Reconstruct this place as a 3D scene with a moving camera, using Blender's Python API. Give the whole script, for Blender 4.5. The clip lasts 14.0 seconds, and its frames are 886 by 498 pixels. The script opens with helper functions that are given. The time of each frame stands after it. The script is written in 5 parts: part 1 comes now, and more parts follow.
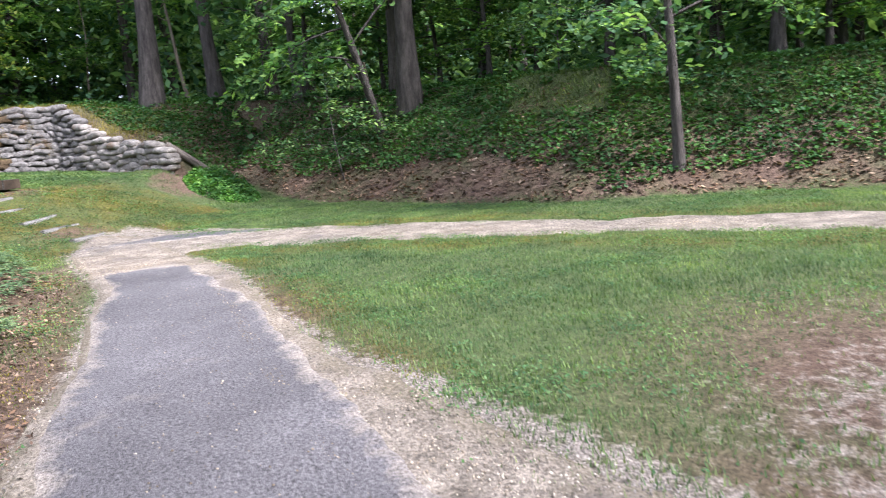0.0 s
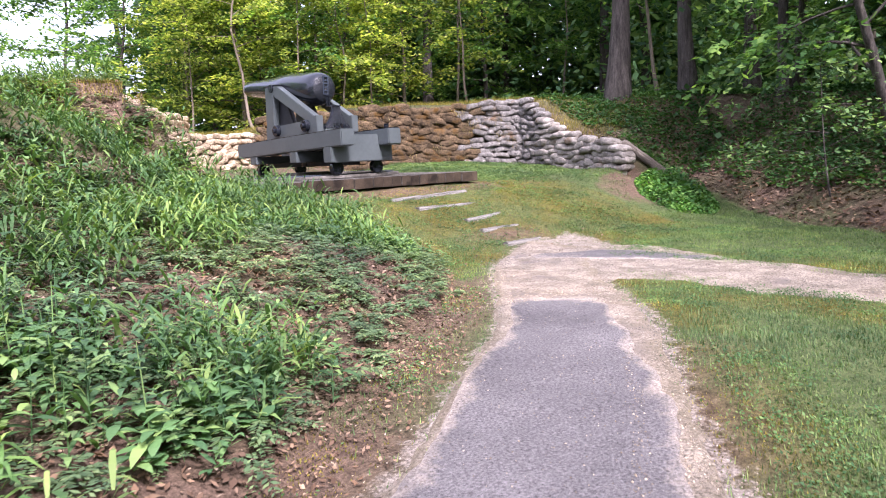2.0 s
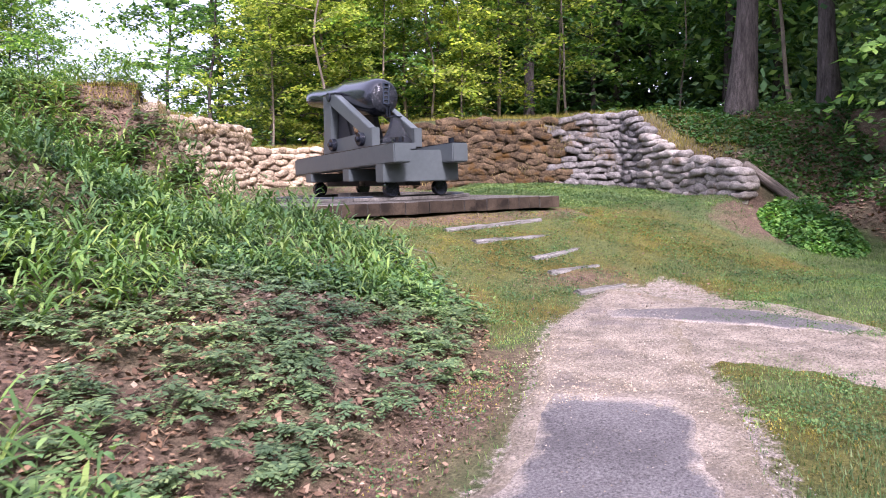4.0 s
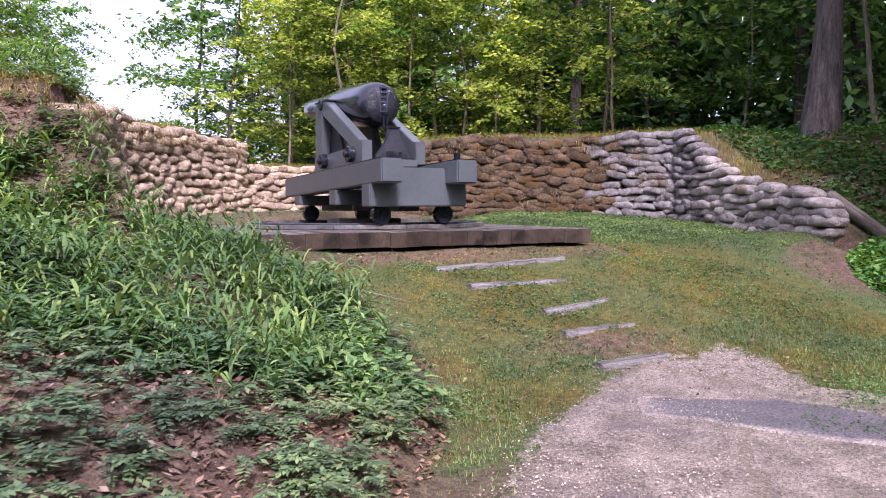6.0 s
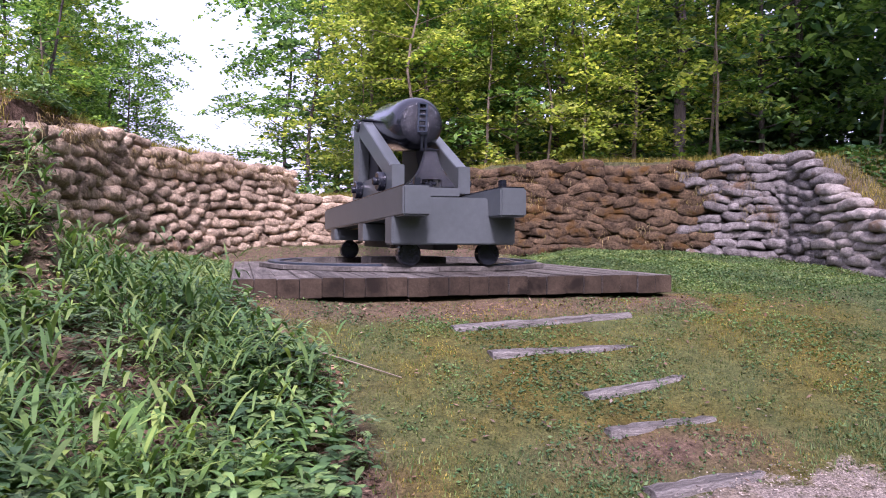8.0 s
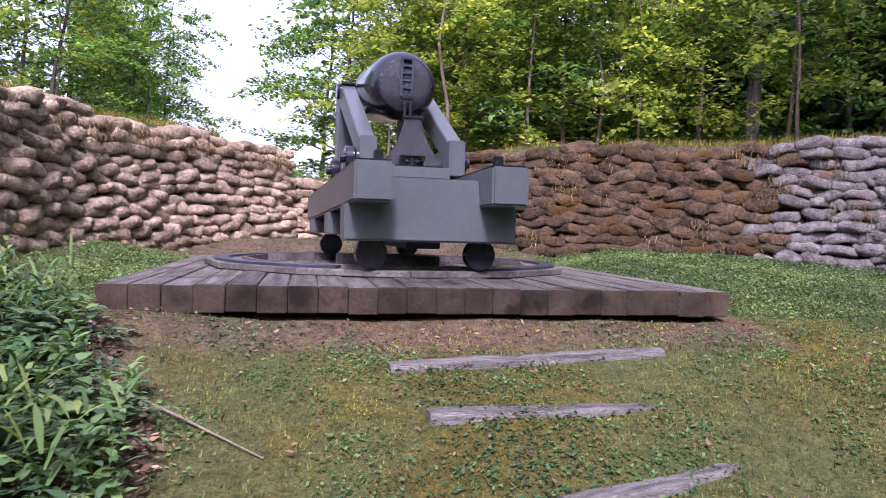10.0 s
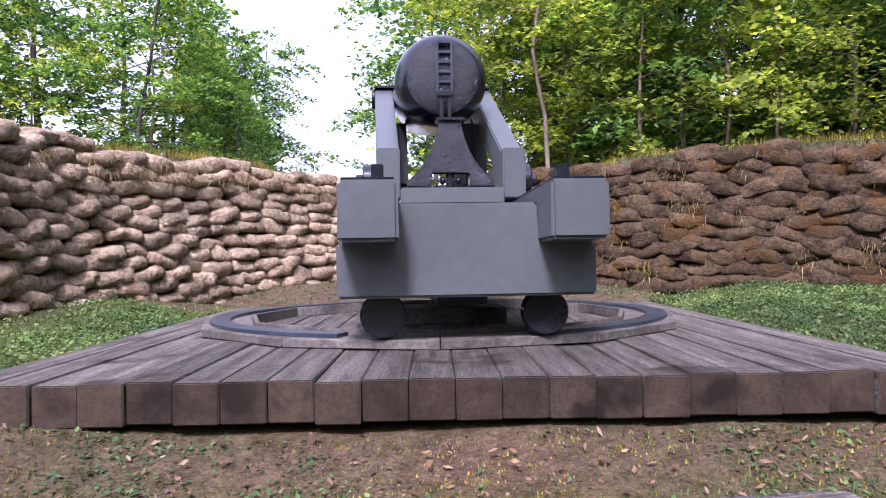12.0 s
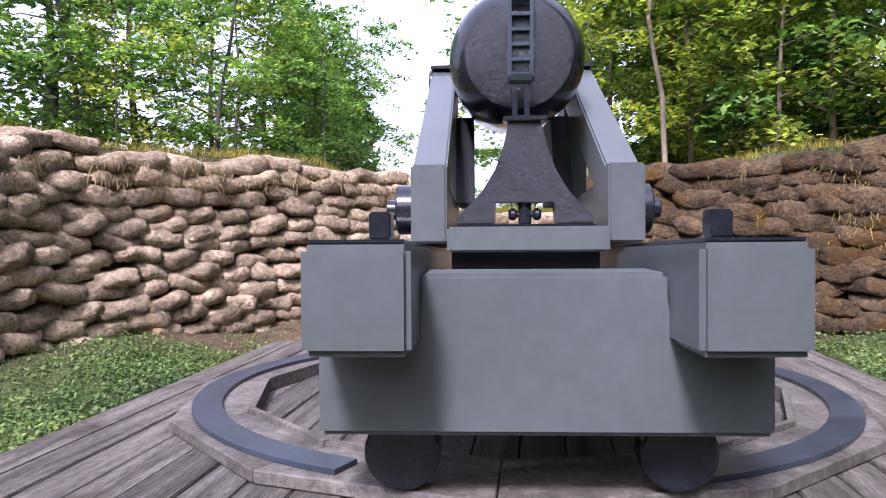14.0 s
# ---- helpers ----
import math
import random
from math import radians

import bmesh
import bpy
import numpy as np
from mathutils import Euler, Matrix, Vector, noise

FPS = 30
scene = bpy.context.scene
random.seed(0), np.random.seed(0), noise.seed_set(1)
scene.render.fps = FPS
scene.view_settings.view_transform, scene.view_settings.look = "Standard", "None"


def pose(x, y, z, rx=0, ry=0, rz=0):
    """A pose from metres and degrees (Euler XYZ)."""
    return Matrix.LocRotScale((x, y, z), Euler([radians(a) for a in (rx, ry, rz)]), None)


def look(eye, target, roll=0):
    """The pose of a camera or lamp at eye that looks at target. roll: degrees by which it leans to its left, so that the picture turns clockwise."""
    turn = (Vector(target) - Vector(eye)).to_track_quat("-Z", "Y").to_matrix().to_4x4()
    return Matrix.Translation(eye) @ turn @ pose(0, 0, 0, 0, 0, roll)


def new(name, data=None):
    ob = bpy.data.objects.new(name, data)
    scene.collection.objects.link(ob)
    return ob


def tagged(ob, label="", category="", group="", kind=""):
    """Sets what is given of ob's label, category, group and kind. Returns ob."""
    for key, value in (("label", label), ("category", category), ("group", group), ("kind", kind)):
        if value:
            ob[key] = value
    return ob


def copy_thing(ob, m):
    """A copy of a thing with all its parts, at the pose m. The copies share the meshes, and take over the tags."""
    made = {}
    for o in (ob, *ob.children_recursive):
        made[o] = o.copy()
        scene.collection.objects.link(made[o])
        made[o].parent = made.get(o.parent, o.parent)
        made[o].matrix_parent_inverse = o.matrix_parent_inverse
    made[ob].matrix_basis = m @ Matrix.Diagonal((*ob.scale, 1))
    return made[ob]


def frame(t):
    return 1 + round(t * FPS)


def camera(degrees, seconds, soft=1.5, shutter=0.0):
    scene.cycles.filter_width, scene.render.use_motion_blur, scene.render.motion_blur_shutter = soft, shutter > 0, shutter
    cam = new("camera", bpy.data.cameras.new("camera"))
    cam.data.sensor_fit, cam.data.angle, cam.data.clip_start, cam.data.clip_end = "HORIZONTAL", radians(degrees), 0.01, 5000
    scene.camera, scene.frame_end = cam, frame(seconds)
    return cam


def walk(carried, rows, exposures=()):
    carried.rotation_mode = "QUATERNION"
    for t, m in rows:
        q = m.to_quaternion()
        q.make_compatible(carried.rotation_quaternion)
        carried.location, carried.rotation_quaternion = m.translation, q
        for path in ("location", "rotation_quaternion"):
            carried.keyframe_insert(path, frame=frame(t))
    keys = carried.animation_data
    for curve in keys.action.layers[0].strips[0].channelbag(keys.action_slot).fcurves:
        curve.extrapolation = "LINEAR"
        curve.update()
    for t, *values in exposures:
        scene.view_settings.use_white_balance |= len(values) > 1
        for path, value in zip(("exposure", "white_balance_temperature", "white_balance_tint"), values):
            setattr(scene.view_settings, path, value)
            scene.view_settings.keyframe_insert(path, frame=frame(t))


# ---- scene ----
cam = camera(61.2, 14.0, soft=1.0, shutter=0.18)
PATH = [
    (0, (-9.84, -13.734, 0.433), (-7.977, -13.073, 0.128), -5.3),
    (0.5, (-9.286, -13.441, 0.555), (-7.531, -12.526, 0.266), -4.9),
    (1, (-8.926, -13.152, 0.585), (-7.367, -11.938, 0.276), -6.4),
    (1.5, (-8.465, -13.08, 0.652), (-7.195, -11.559, 0.38), -4.4),
    (2, (-7.909, -12.69, 0.658), (-6.736, -11.089, 0.412), -2.7),
    (2.5, (-7.306, -12.332, 0.701), (-6.252, -10.643, 0.509), -2.0),
    (2.7, (-7.114, -12.222, 0.696), (-6.129, -10.494, 0.486), -2.3),
    (4.8, (-4.96, -10.284, 0.664), (-4.073, -8.497, 0.528), -1.0),
    (5, (-4.778, -10.116, 0.661), (-3.916, -8.314, 0.559), -0.6),
    (5.5, (-4.299, -9.644, 0.656), (-3.543, -7.796, 0.533), 0.7),
    (6, (-3.88, -9.093, 0.625), (-3.084, -7.262, 0.512), -0.3),
    (6.5, (-3.467, -8.7, 0.634), (-2.747, -6.835, 0.569), 0.2),
    (7, (-3.105, -8.267, 0.655), (-2.483, -6.368, 0.579), 0.2),
    (7.5, (-2.748, -7.831, 0.67), (-2.114, -5.936, 0.594), -1.9),
    (7.7, (-2.577, -7.727, 0.72), (-1.989, -5.816, 0.686), -1.0),
    (9.8, (-1.126, -5.746, 0.721), (-0.784, -3.778, 0.609), 0.8),
    (10, (-0.977, -5.552, 0.743), (-0.617, -3.585, 0.691), 1.6),
    (10.5, (-0.666, -5.051, 0.718), (-0.275, -3.091, 0.65), -0.2),
    (11, (-0.411, -4.511, 0.799), (-0.333, -2.514, 0.711), 1.7),
    (11.5, (-0.256, -3.995, 0.835), (-0.298, -1.996, 0.858), 0.5),
    (12, (-0.091, -3.504, 0.873), (-0.067, -1.504, 0.891), -0.9),
    (12.5, (0.041, -2.999, 0.953), (-0.095, -1.004, 0.917), 0.2),
    (13, (0.056, -2.492, 1.14), (-0.087, -0.498, 1.123), 0.1),
    (13.5, (0.102, -2.057, 1.215), (-0.063, -0.063, 1.222), 0.2),
    (14, (0.097, -1.639, 1.323), (-0.158, 0.345, 1.28), -0.4),
]
walk(cam, [(t, look(eye, target, roll)) for t, eye, target, roll in PATH],
     [(0, 2.42, 5500, 20), (1.5, 2.5, 5650, 29), (2.5, 2.45, 5750, 33), (5, 2.17, 5600, 39), (7.5, 1.88, 5600, 47), (11, 1.92, 5450, 45), (14, 2.1, 5550, 34)])

# ---- light ----
world = bpy.data.worlds.new("sky")
scene.world = world
world.use_nodes = True
wn = world.node_tree.nodes
sky = wn.new("ShaderNodeTexSky")
sky.sky_type = 'NISHITA'
sky.sun_disc = False
SUN_EL, SUN_AZ = 47.0, 190.0      # elevation; compass bearing of the sun seen from above, from +y clockwise
sky.sun_elevation = radians(SUN_EL)
sky.sun_rotation = radians(SUN_AZ)
sky.dust_density = 5.0
sky.air_density = 1.0
wn["Background"].inputs[1].default_value = 0.15
veil = wn.new("ShaderNodeMix")
veil.data_type = 'RGBA'
veil.inputs["Factor"].default_value = 0.7
veil.inputs["B"].default_value = (2.9, 2.9, 2.95, 1)      # bright thin cloud over the whole sky
world.node_tree.links.new(sky.outputs[0], veil.inputs["A"])
world.node_tree.links.new(veil.outputs["Result"], wn["Background"].inputs[0])
sun = new("sun", bpy.data.lights.new("sun", 'SUN'))
sun.data.energy = 2.2
sun.data.angle = radians(10)
sun.data.color = (1.0, 0.95, 0.86)
az, el = radians(SUN_AZ), radians(SUN_EL)
sun.matrix_world = look((math.sin(az) * math.cos(el) * 50, math.cos(az) * math.cos(el) * 50, math.sin(el) * 50), (0, 0, 0))

# ---- materials ----
def mat(name):
    m = bpy.data.materials.new(name)
    m.use_nodes = True
    return m, m.node_tree.nodes, m.node_tree.links, m.node_tree.nodes["Principled BSDF"]


def ramp(n, stops):
    r = n.new("ShaderNodeValToRGB")
    while len(r.color_ramp.elements) < len(stops):
        r.color_ramp.elements.new(0.5)
    for e, (p, c) in zip(r.color_ramp.elements, stops):
        e.position, e.color = p, (*c, 1)
    return r


def noisy(n, l, scale, detail=6, rough=0.6, coord="Object", stretch=None):
    tc = n.new("ShaderNodeTexCoord") if coord == "Object" else n.new("ShaderNodeNewGeometry")
    out = tc.outputs["Object" if coord == "Object" else "Position"]
    if stretch:
        mp = n.new("ShaderNodeMapping")
        mp.inputs["Scale"].default_value = stretch
        l.new(out, mp.inputs[0])
        out = mp.outputs[0]
    t = n.new("ShaderNodeTexNoise")
    t.inputs["Scale"].default_value, t.inputs["Detail"].default_value, t.inputs["Roughness"].default_value = scale, detail, rough
    l.new(out, t.inputs["Vector"])
    return t


def mix(n, l, kind, fac, a, b):
    m = n.new("ShaderNodeMix")
    m.data_type, m.blend_type = 'RGBA', kind
    for sock, v in ((m.inputs["Factor"], fac), (m.inputs["A"], a), (m.inputs["B"], b)):
        if hasattr(v, "is_linked"):
            l.new(v, sock)
        elif isinstance(v, tuple):
            sock.default_value = (*v, 1)
        else:
            sock.default_value = v
    return m.outputs["Result"]


def bump(n, l, bsdf, height, strength, dist):
    b = n.new("ShaderNodeBump")
    b.inputs["Strength"].default_value, b.inputs["Distance"].default_value = strength, dist
    l.new(height, b.inputs["Height"])
    l.new(b.outputs[0], bsdf.inputs["Normal"])


def surface(name, c0, c1, scale, fine, rough=0.85, bumps=0.4, dist=0.01, metal=0.0, stretch=None, coord="Position", rand=0.0, stain=None, relief=0.0, contrast=0.32, rim=None):
    """Two scales of colour noise, fine relief, a share of per-object change."""
    m, n, l, b = mat(name)
    big = noisy(n, l, scale, 5, 0.6, coord, stretch)
    small = noisy(n, l, fine, 6, 0.7, coord, stretch)
    r1 = ramp(n, [(0.32, c0), (0.68, c1)])
    l.new(big.outputs[0], r1.inputs[0])
    r2 = ramp(n, [(0.33, (1 - contrast * 1.15,) * 3), (0.67, (1 + contrast * 0.85,) * 3)])
    l.new(small.outputs[0], r2.inputs[0])
    col = mix(n, l, 'MULTIPLY', 0.8, r1.outputs[0], r2.outputs[0])
    if stain:
        s = noisy(n, l, stain[1], 4, 0.6, coord)
        rs = ramp(n, [(stain[2], (0, 0, 0)), (stain[2] + 0.12, (1, 1, 1))])
        l.new(s.outputs[0], rs.inputs[0])
        col = mix(n, l, 'MIX', rs.outputs[0], col, stain[0])
    if rim:
        # towards the edge of a strip of paving the next surface works its way in
        a = n.new("ShaderNodeAttribute")
        a.attribute_name = "rim"
        rag = noisy(n, l, 2.6, 8, 0.72, coord)
        add = n.new("ShaderNodeMath")
        add.operation = 'MULTIPLY_ADD'
        add.inputs[1].default_value = 0.9
        l.new(rag.outputs[0], add.inputs[0])
        l.new(a.outputs["Fac"], add.inputs[2])
        half = n.new("ShaderNodeMath")
        half.operation = 'MULTIPLY'
        half.inputs[1].default_value = 0.5
        l.new(add.outputs[0], half.inputs[0])
        cut = ramp(n, [((rim[2] + 0.45) / 2 - 0.05, (0, 0, 0)), ((rim[2] + 0.45) / 2 + 0.05, (1, 1, 1))])
        l.new(half.outputs[0], cut.inputs[0])
        other = ramp(n, [(0.36, rim[0]), (0.64, rim[1])])
        l.new(small.outputs[0], other.inputs[0])
        col = mix(n, l, 'MIX', cut.outputs[0], col, other.outputs[0])
    if rand:
        oi = n.new("ShaderNodeObjectInfo")
        rr = ramp(n, [(0, (1 - rand,) * 3), (1, (1 + rand,) * 3)])
        l.new(oi.outputs["Random"], rr.inputs[0])
        col = mix(n, l, 'MULTIPLY', 1.0, col, rr.outputs[0])
    l.new(col, b.inputs["Base Color"])
    b.inputs["Roughness"].default_value, b.inputs["Metallic"].default_value = rough, metal
    b.inputs["Specular IOR Level"].default_value = 0.15 if rough > 0.8 else 0.5
    height = small.outputs[0]
    if relief:
        mid = noisy(n, l, fine * 0.33, 4, 0.6, coord)
        add = n.new("ShaderNodeMath")
        add.operation = 'MULTIPLY_ADD'
        add.inputs[1].default_value = relief
        l.new(mid.outputs[0], add.inputs[0])
        l.new(height, add.inputs[2])
        height = add.outputs[0]
    bump(n, l, b, height, bumps, dist)
    return m


def leafy(name, stops, rough=0.6, translucent=0.35, gloss=0.2):
    """Foliage: each leaf its own shade, light passing through."""
    m, n, l, b = mat(name)
    g = n.new("ShaderNodeNewGeometry")
    r = ramp(n, stops)
    l.new(g.outputs["Random Per Island"], r.inputs[0])
    big = noisy(n, l, 0.5, 3, 0.5, "Position")
    r2 = ramp(n, [(0.35, (0.7, 0.75, 0.8)), (0.65, (1.2, 1.15, 0.95))])
    l.new(big.outputs[0], r2.inputs[0])
    clump = noisy(n, l, 1.7, 3, 0.5, "Position")
    r3 = ramp(n, [(0.35, (0.7, 0.72, 0.75)), (0.65, (1.3, 1.28, 1.2))])
    l.new(clump.outputs[0], r3.inputs[0])
    col = mix(n, l, 'MULTIPLY', 1.0, r.outputs[0], r2.outputs[0])
    col = mix(n, l, 'MULTIPLY', 1.0, col, r3.outputs[0])
    l.new(col, b.inputs["Base Color"])
    b.inputs["Roughness"].default_value = rough
    b.inputs["Specular IOR Level"].default_value = gloss
    t = n.new("ShaderNodeBsdfTranslucent")
    tint = mix(n, l, 'MULTIPLY', 1.0, col, (1.25, 1.3, 0.6))
    l.new(tint, t.inputs[0])
    ms = n.new("ShaderNodeMixShader")
    ms.inputs[0].default_value = translucent
    l.new(b.outputs[0], ms.inputs[1])
    l.new(t.outputs[0], ms.inputs[2])
    l.new(ms.outputs[0], n["Material Output"].inputs[0])
    return m


M_gray = surface("gray_paint", (0.055, 0.065, 0.066), (0.069, 0.08, 0.08), 1.3, 14, 0.34, 0.05, 0.003, contrast=0.12, stain=((0.038, 0.043, 0.043), 9.0, 0.72))
M_iron = surface("black_iron", (0.007, 0.0085, 0.0115), (0.014, 0.016, 0.021), 5, 45, 0.16, 0.10, 0.003)
# Also on the added fillers that stand in for shade under the carriage.
M_black = surface("matt_black_and_gap_shade", (0.008, 0.009, 0.011), (0.016, 0.017, 0.02), 3, 30, 0.65, 0.2, 0.003)
# Its blue cast puts the sky's reflection on the rail into the colour.
M_rail = surface("rail_iron", (0.017, 0.024, 0.035), (0.038, 0.05, 0.068), 3, 40, 0.34, 0.2, 0.003)
M_iron_rough = surface("pitted_iron", (0.006, 0.0075, 0.0105), (0.012, 0.014, 0.018), 8, 30, 0.16, 1.0, 0.02)
M_deck = surface("deck_wood", (0.052, 0.047, 0.039), (0.172, 0.158, 0.135), 1.6, 24, 0.85, 1.0, 0.014, stretch=(9, 0.6, 4), rand=0.24, contrast=0.8, stain=((0.04, 0.031, 0.024), 1.6, 0.57))
# End-grain brown, with the shade of the front faces put into it.
M_end_grain_shaded = surface("plank_end_shaded", (0.02, 0.0145, 0.0095), (0.054, 0.0395, 0.026), 3.5, 40, 0.9, 0.6, 0.008, rand=0.25, stain=((0.013, 0.0095, 0.0065), 2.6, 0.54))
M_timber = surface("ring_wood", (0.055, 0.05, 0.042), (0.15, 0.14, 0.122), 2.5, 26, 0.85, 1.0, 0.014, rand=0.15, contrast=0.45, stain=((0.05, 0.038, 0.03), 2.0, 0.6))
M_step = surface("weathered_log", (0.085, 0.077, 0.067), (0.32, 0.30, 0.268), 2.5, 22, 0.9, 1.0, 0.03, stretch=(0.7, 9, 9), coord="Object", contrast=0.55)
M_log = surface("dry_log", (0.11, 0.09, 0.072), (0.29, 0.245, 0.20), 2.5, 22, 0.9, 1.0, 0.03, stretch=(9, 0.7, 9), coord="Object")
M_bag = surface("sandbag_tan", (0.24, 0.182, 0.116), (0.61, 0.485, 0.33), 5, 24, 0.95, 1.0, 0.07, rand=0.28, stain=((0.54, 0.35, 0.175), 1.7, 0.62), relief=0.6, contrast=0.5)
M_bag_red = surface("sandbag_mossy", (0.041, 0.029, 0.017), (0.155, 0.107, 0.06), 6, 26, 0.95, 1.0, 0.07, rand=0.28, stain=((0.095, 0.052, 0.015), 3.0, 0.54), relief=0.6, contrast=0.55)
M_bag_gray = surface("sandbag_gray", (0.105, 0.096, 0.086), (0.265, 0.245, 0.222), 8, 36, 0.95, 1.0, 0.05, rand=0.2, stain=((0.13, 0.085, 0.05), 2.4, 0.58), relief=0.8, contrast=0.5)
M_bag_pale = surface("sandbag_pale", (0.16, 0.141, 0.118), (0.35, 0.315, 0.27), 6, 30, 0.95, 0.8, 0.03, rand=0.22, stain=((0.13, 0.09, 0.055), 2.0, 0.58), relief=0.6, contrast=0.4)
M_core = surface("earth_core", (0.07, 0.045, 0.03), (0.13, 0.085, 0.055), 2, 30, 0.95, 0.8, 0.02)
M_asphalt = surface("asphalt", (0.105, 0.097, 0.095), (0.17, 0.157, 0.152), 0.8, 55, 0.9, 1.0, 0.03, stain=((0.22, 0.185, 0.155), 1.1, 0.66), contrast=0.75, rim=((0.15, 0.125, 0.10), (0.44, 0.38, 0.31), 0.90))
M_gravel = surface("gravel", (0.175, 0.146, 0.11), (0.40, 0.338, 0.262), 3.5, 45, 0.95, 1.0, 0.05, stain=((0.17, 0.142, 0.122), 1.3, 0.58), relief=0.6, contrast=0.7)
M_gravel_edge = surface("gravel_shoulder", (0.175, 0.146, 0.11), (0.40, 0.338, 0.262), 3.5, 45, 0.95, 1.0, 0.05, stain=((0.17, 0.142, 0.122), 1.3, 0.58), relief=0.6, contrast=0.7, rim=((0.115, 0.095, 0.06), (0.30, 0.25, 0.18), 0.88))
M_stone = leafy("gravel_stone", [(0, (0.08, 0.065, 0.055)), (0.6, (0.17, 0.14, 0.118)), (1, (0.40, 0.345, 0.295))], 0.85, 0.0)
M_bark = surface("bark", (0.042, 0.036, 0.032), (0.125, 0.108, 0.094), 4, 20, 0.95, 1.0, 0.04, stretch=(3, 3, 0.4), contrast=0.5)
M_bark_pale = surface("pale_bark", (0.12, 0.10, 0.075), (0.22, 0.18, 0.13), 3, 24, 0.9, 0.6, 0.01, stretch=(3, 3, 0.6))
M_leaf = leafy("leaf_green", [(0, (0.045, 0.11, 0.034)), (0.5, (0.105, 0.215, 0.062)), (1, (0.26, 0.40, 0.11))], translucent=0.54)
# Yellow-green leaves with the sunlight on them put into the colour.
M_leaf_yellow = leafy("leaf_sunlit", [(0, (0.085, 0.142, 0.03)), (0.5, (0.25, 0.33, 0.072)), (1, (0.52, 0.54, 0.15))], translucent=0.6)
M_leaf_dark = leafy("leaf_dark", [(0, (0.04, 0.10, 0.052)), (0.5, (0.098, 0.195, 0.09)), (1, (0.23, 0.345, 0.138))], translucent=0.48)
M_blade = leafy("weed_blade", [(0, (0.044, 0.098, 0.03)), (0.6, (0.09, 0.17, 0.046)), (1, (0.195, 0.265, 0.075))], gloss=0.25)
M_herb = leafy("herb_leaf", [(0, (0.042, 0.094, 0.042)), (0.6, (0.088, 0.175, 0.064)), (1, (0.20, 0.295, 0.10))], gloss=0.3)
M_ivy = leafy("ivy_leaf", [(0, (0.025, 0.075, 0.022)), (0.6, (0.05, 0.125, 0.035)), (1, (0.10, 0.19, 0.055))], gloss=0.22)
M_ivy_bright = leafy("bright_ivy_leaf", [(0, (0.045, 0.13, 0.03)), (0.6, (0.09, 0.21, 0.045)), (1, (0.18, 0.30, 0.075))], gloss=0.25)
M_grass = leafy("lawn_grass", [(0, (0.05, 0.10, 0.032)), (0.5, (0.10, 0.165, 0.055)), (1, (0.21, 0.255, 0.10))])
M_moss = leafy("moss_tuft", [(0, (0.075, 0.075, 0.013)), (0.5, (0.16, 0.145, 0.025)), (1, (0.28, 0.225, 0.055))])
M_clover = leafy("clover_leaf", [(0, (0.03, 0.075, 0.028)), (0.6, (0.065, 0.135, 0.047)), (1, (0.14, 0.21, 0.075))])
M_straw = leafy("dry_straw", [(0, (0.10, 0.07, 0.035)), (0.6, (0.22, 0.16, 0.08)), (1, (0.36, 0.29, 0.16))])
M_turf = leafy("turf_leaf", [(0, (0.045, 0.078, 0.02)), (0.5, (0.085, 0.13, 0.035)), (1, (0.17, 0.20, 0.06))])
M_fern = leafy("fern_leaf", [(0, (0.052, 0.09, 0.046)), (0.6, (0.10, 0.158, 0.077)), (1, (0.18, 0.24, 0.11))], gloss=0.2)
M_litter = leafy("dead_leaf", [(0, (0.045, 0.028, 0.02)), (0.5, (0.12, 0.073, 0.05)), (0.9, (0.21, 0.14, 0.10)), (1, (0.32, 0.24, 0.185))], 0.85, 0.1)


# ---- mesh helpers ----
def mesh_of(name, verts, faces, smooth=False):
    me = bpy.data.meshes.new(name)
    verts = np.asarray(verts, dtype=np.float32)
    faces = np.asarray(faces, dtype=np.int32)
    k = faces.shape[1]
    me.vertices.add(len(verts))
    me.vertices.foreach_set("co", verts.ravel())
    me.loops.add(faces.size)
    me.loops.foreach_set("vertex_index", faces.ravel())
    me.polygons.add(len(faces))
    me.polygons.foreach_set("loop_start", np.arange(0, faces.size, k, dtype=np.int32))
    me.polygons.foreach_set("use_smooth", np.full(len(faces), smooth))
    me.update(calc_edges=True)
    me.validate()
    return me


def part(name, bm, material, parent, label="", smooth=False):
    """One mesh object under a thing or a part, from a bmesh or a ready mesh."""
    if isinstance(bm, bmesh.types.BMesh):
        me = bpy.data.meshes.new(name)
        bm.to_mesh(me)
        bm.free()
        if smooth:
            for p in me.polygons:
                p.use_smooth = True
            me.set_sharp_from_angle(angle=radians(38))
    else:
        me = bm
    if not me.materials:
        me.materials.append(material)
    ob = new(name, me)
    if parent:
        ob.parent = parent
    return tagged(ob, label)


def thing(name, m, label, category, group="", kind=""):
    ob = new(name)
    ob.empty_display_size = 0.1
    ob.matrix_basis = m
    return tagged(ob, label, category, group, kind)


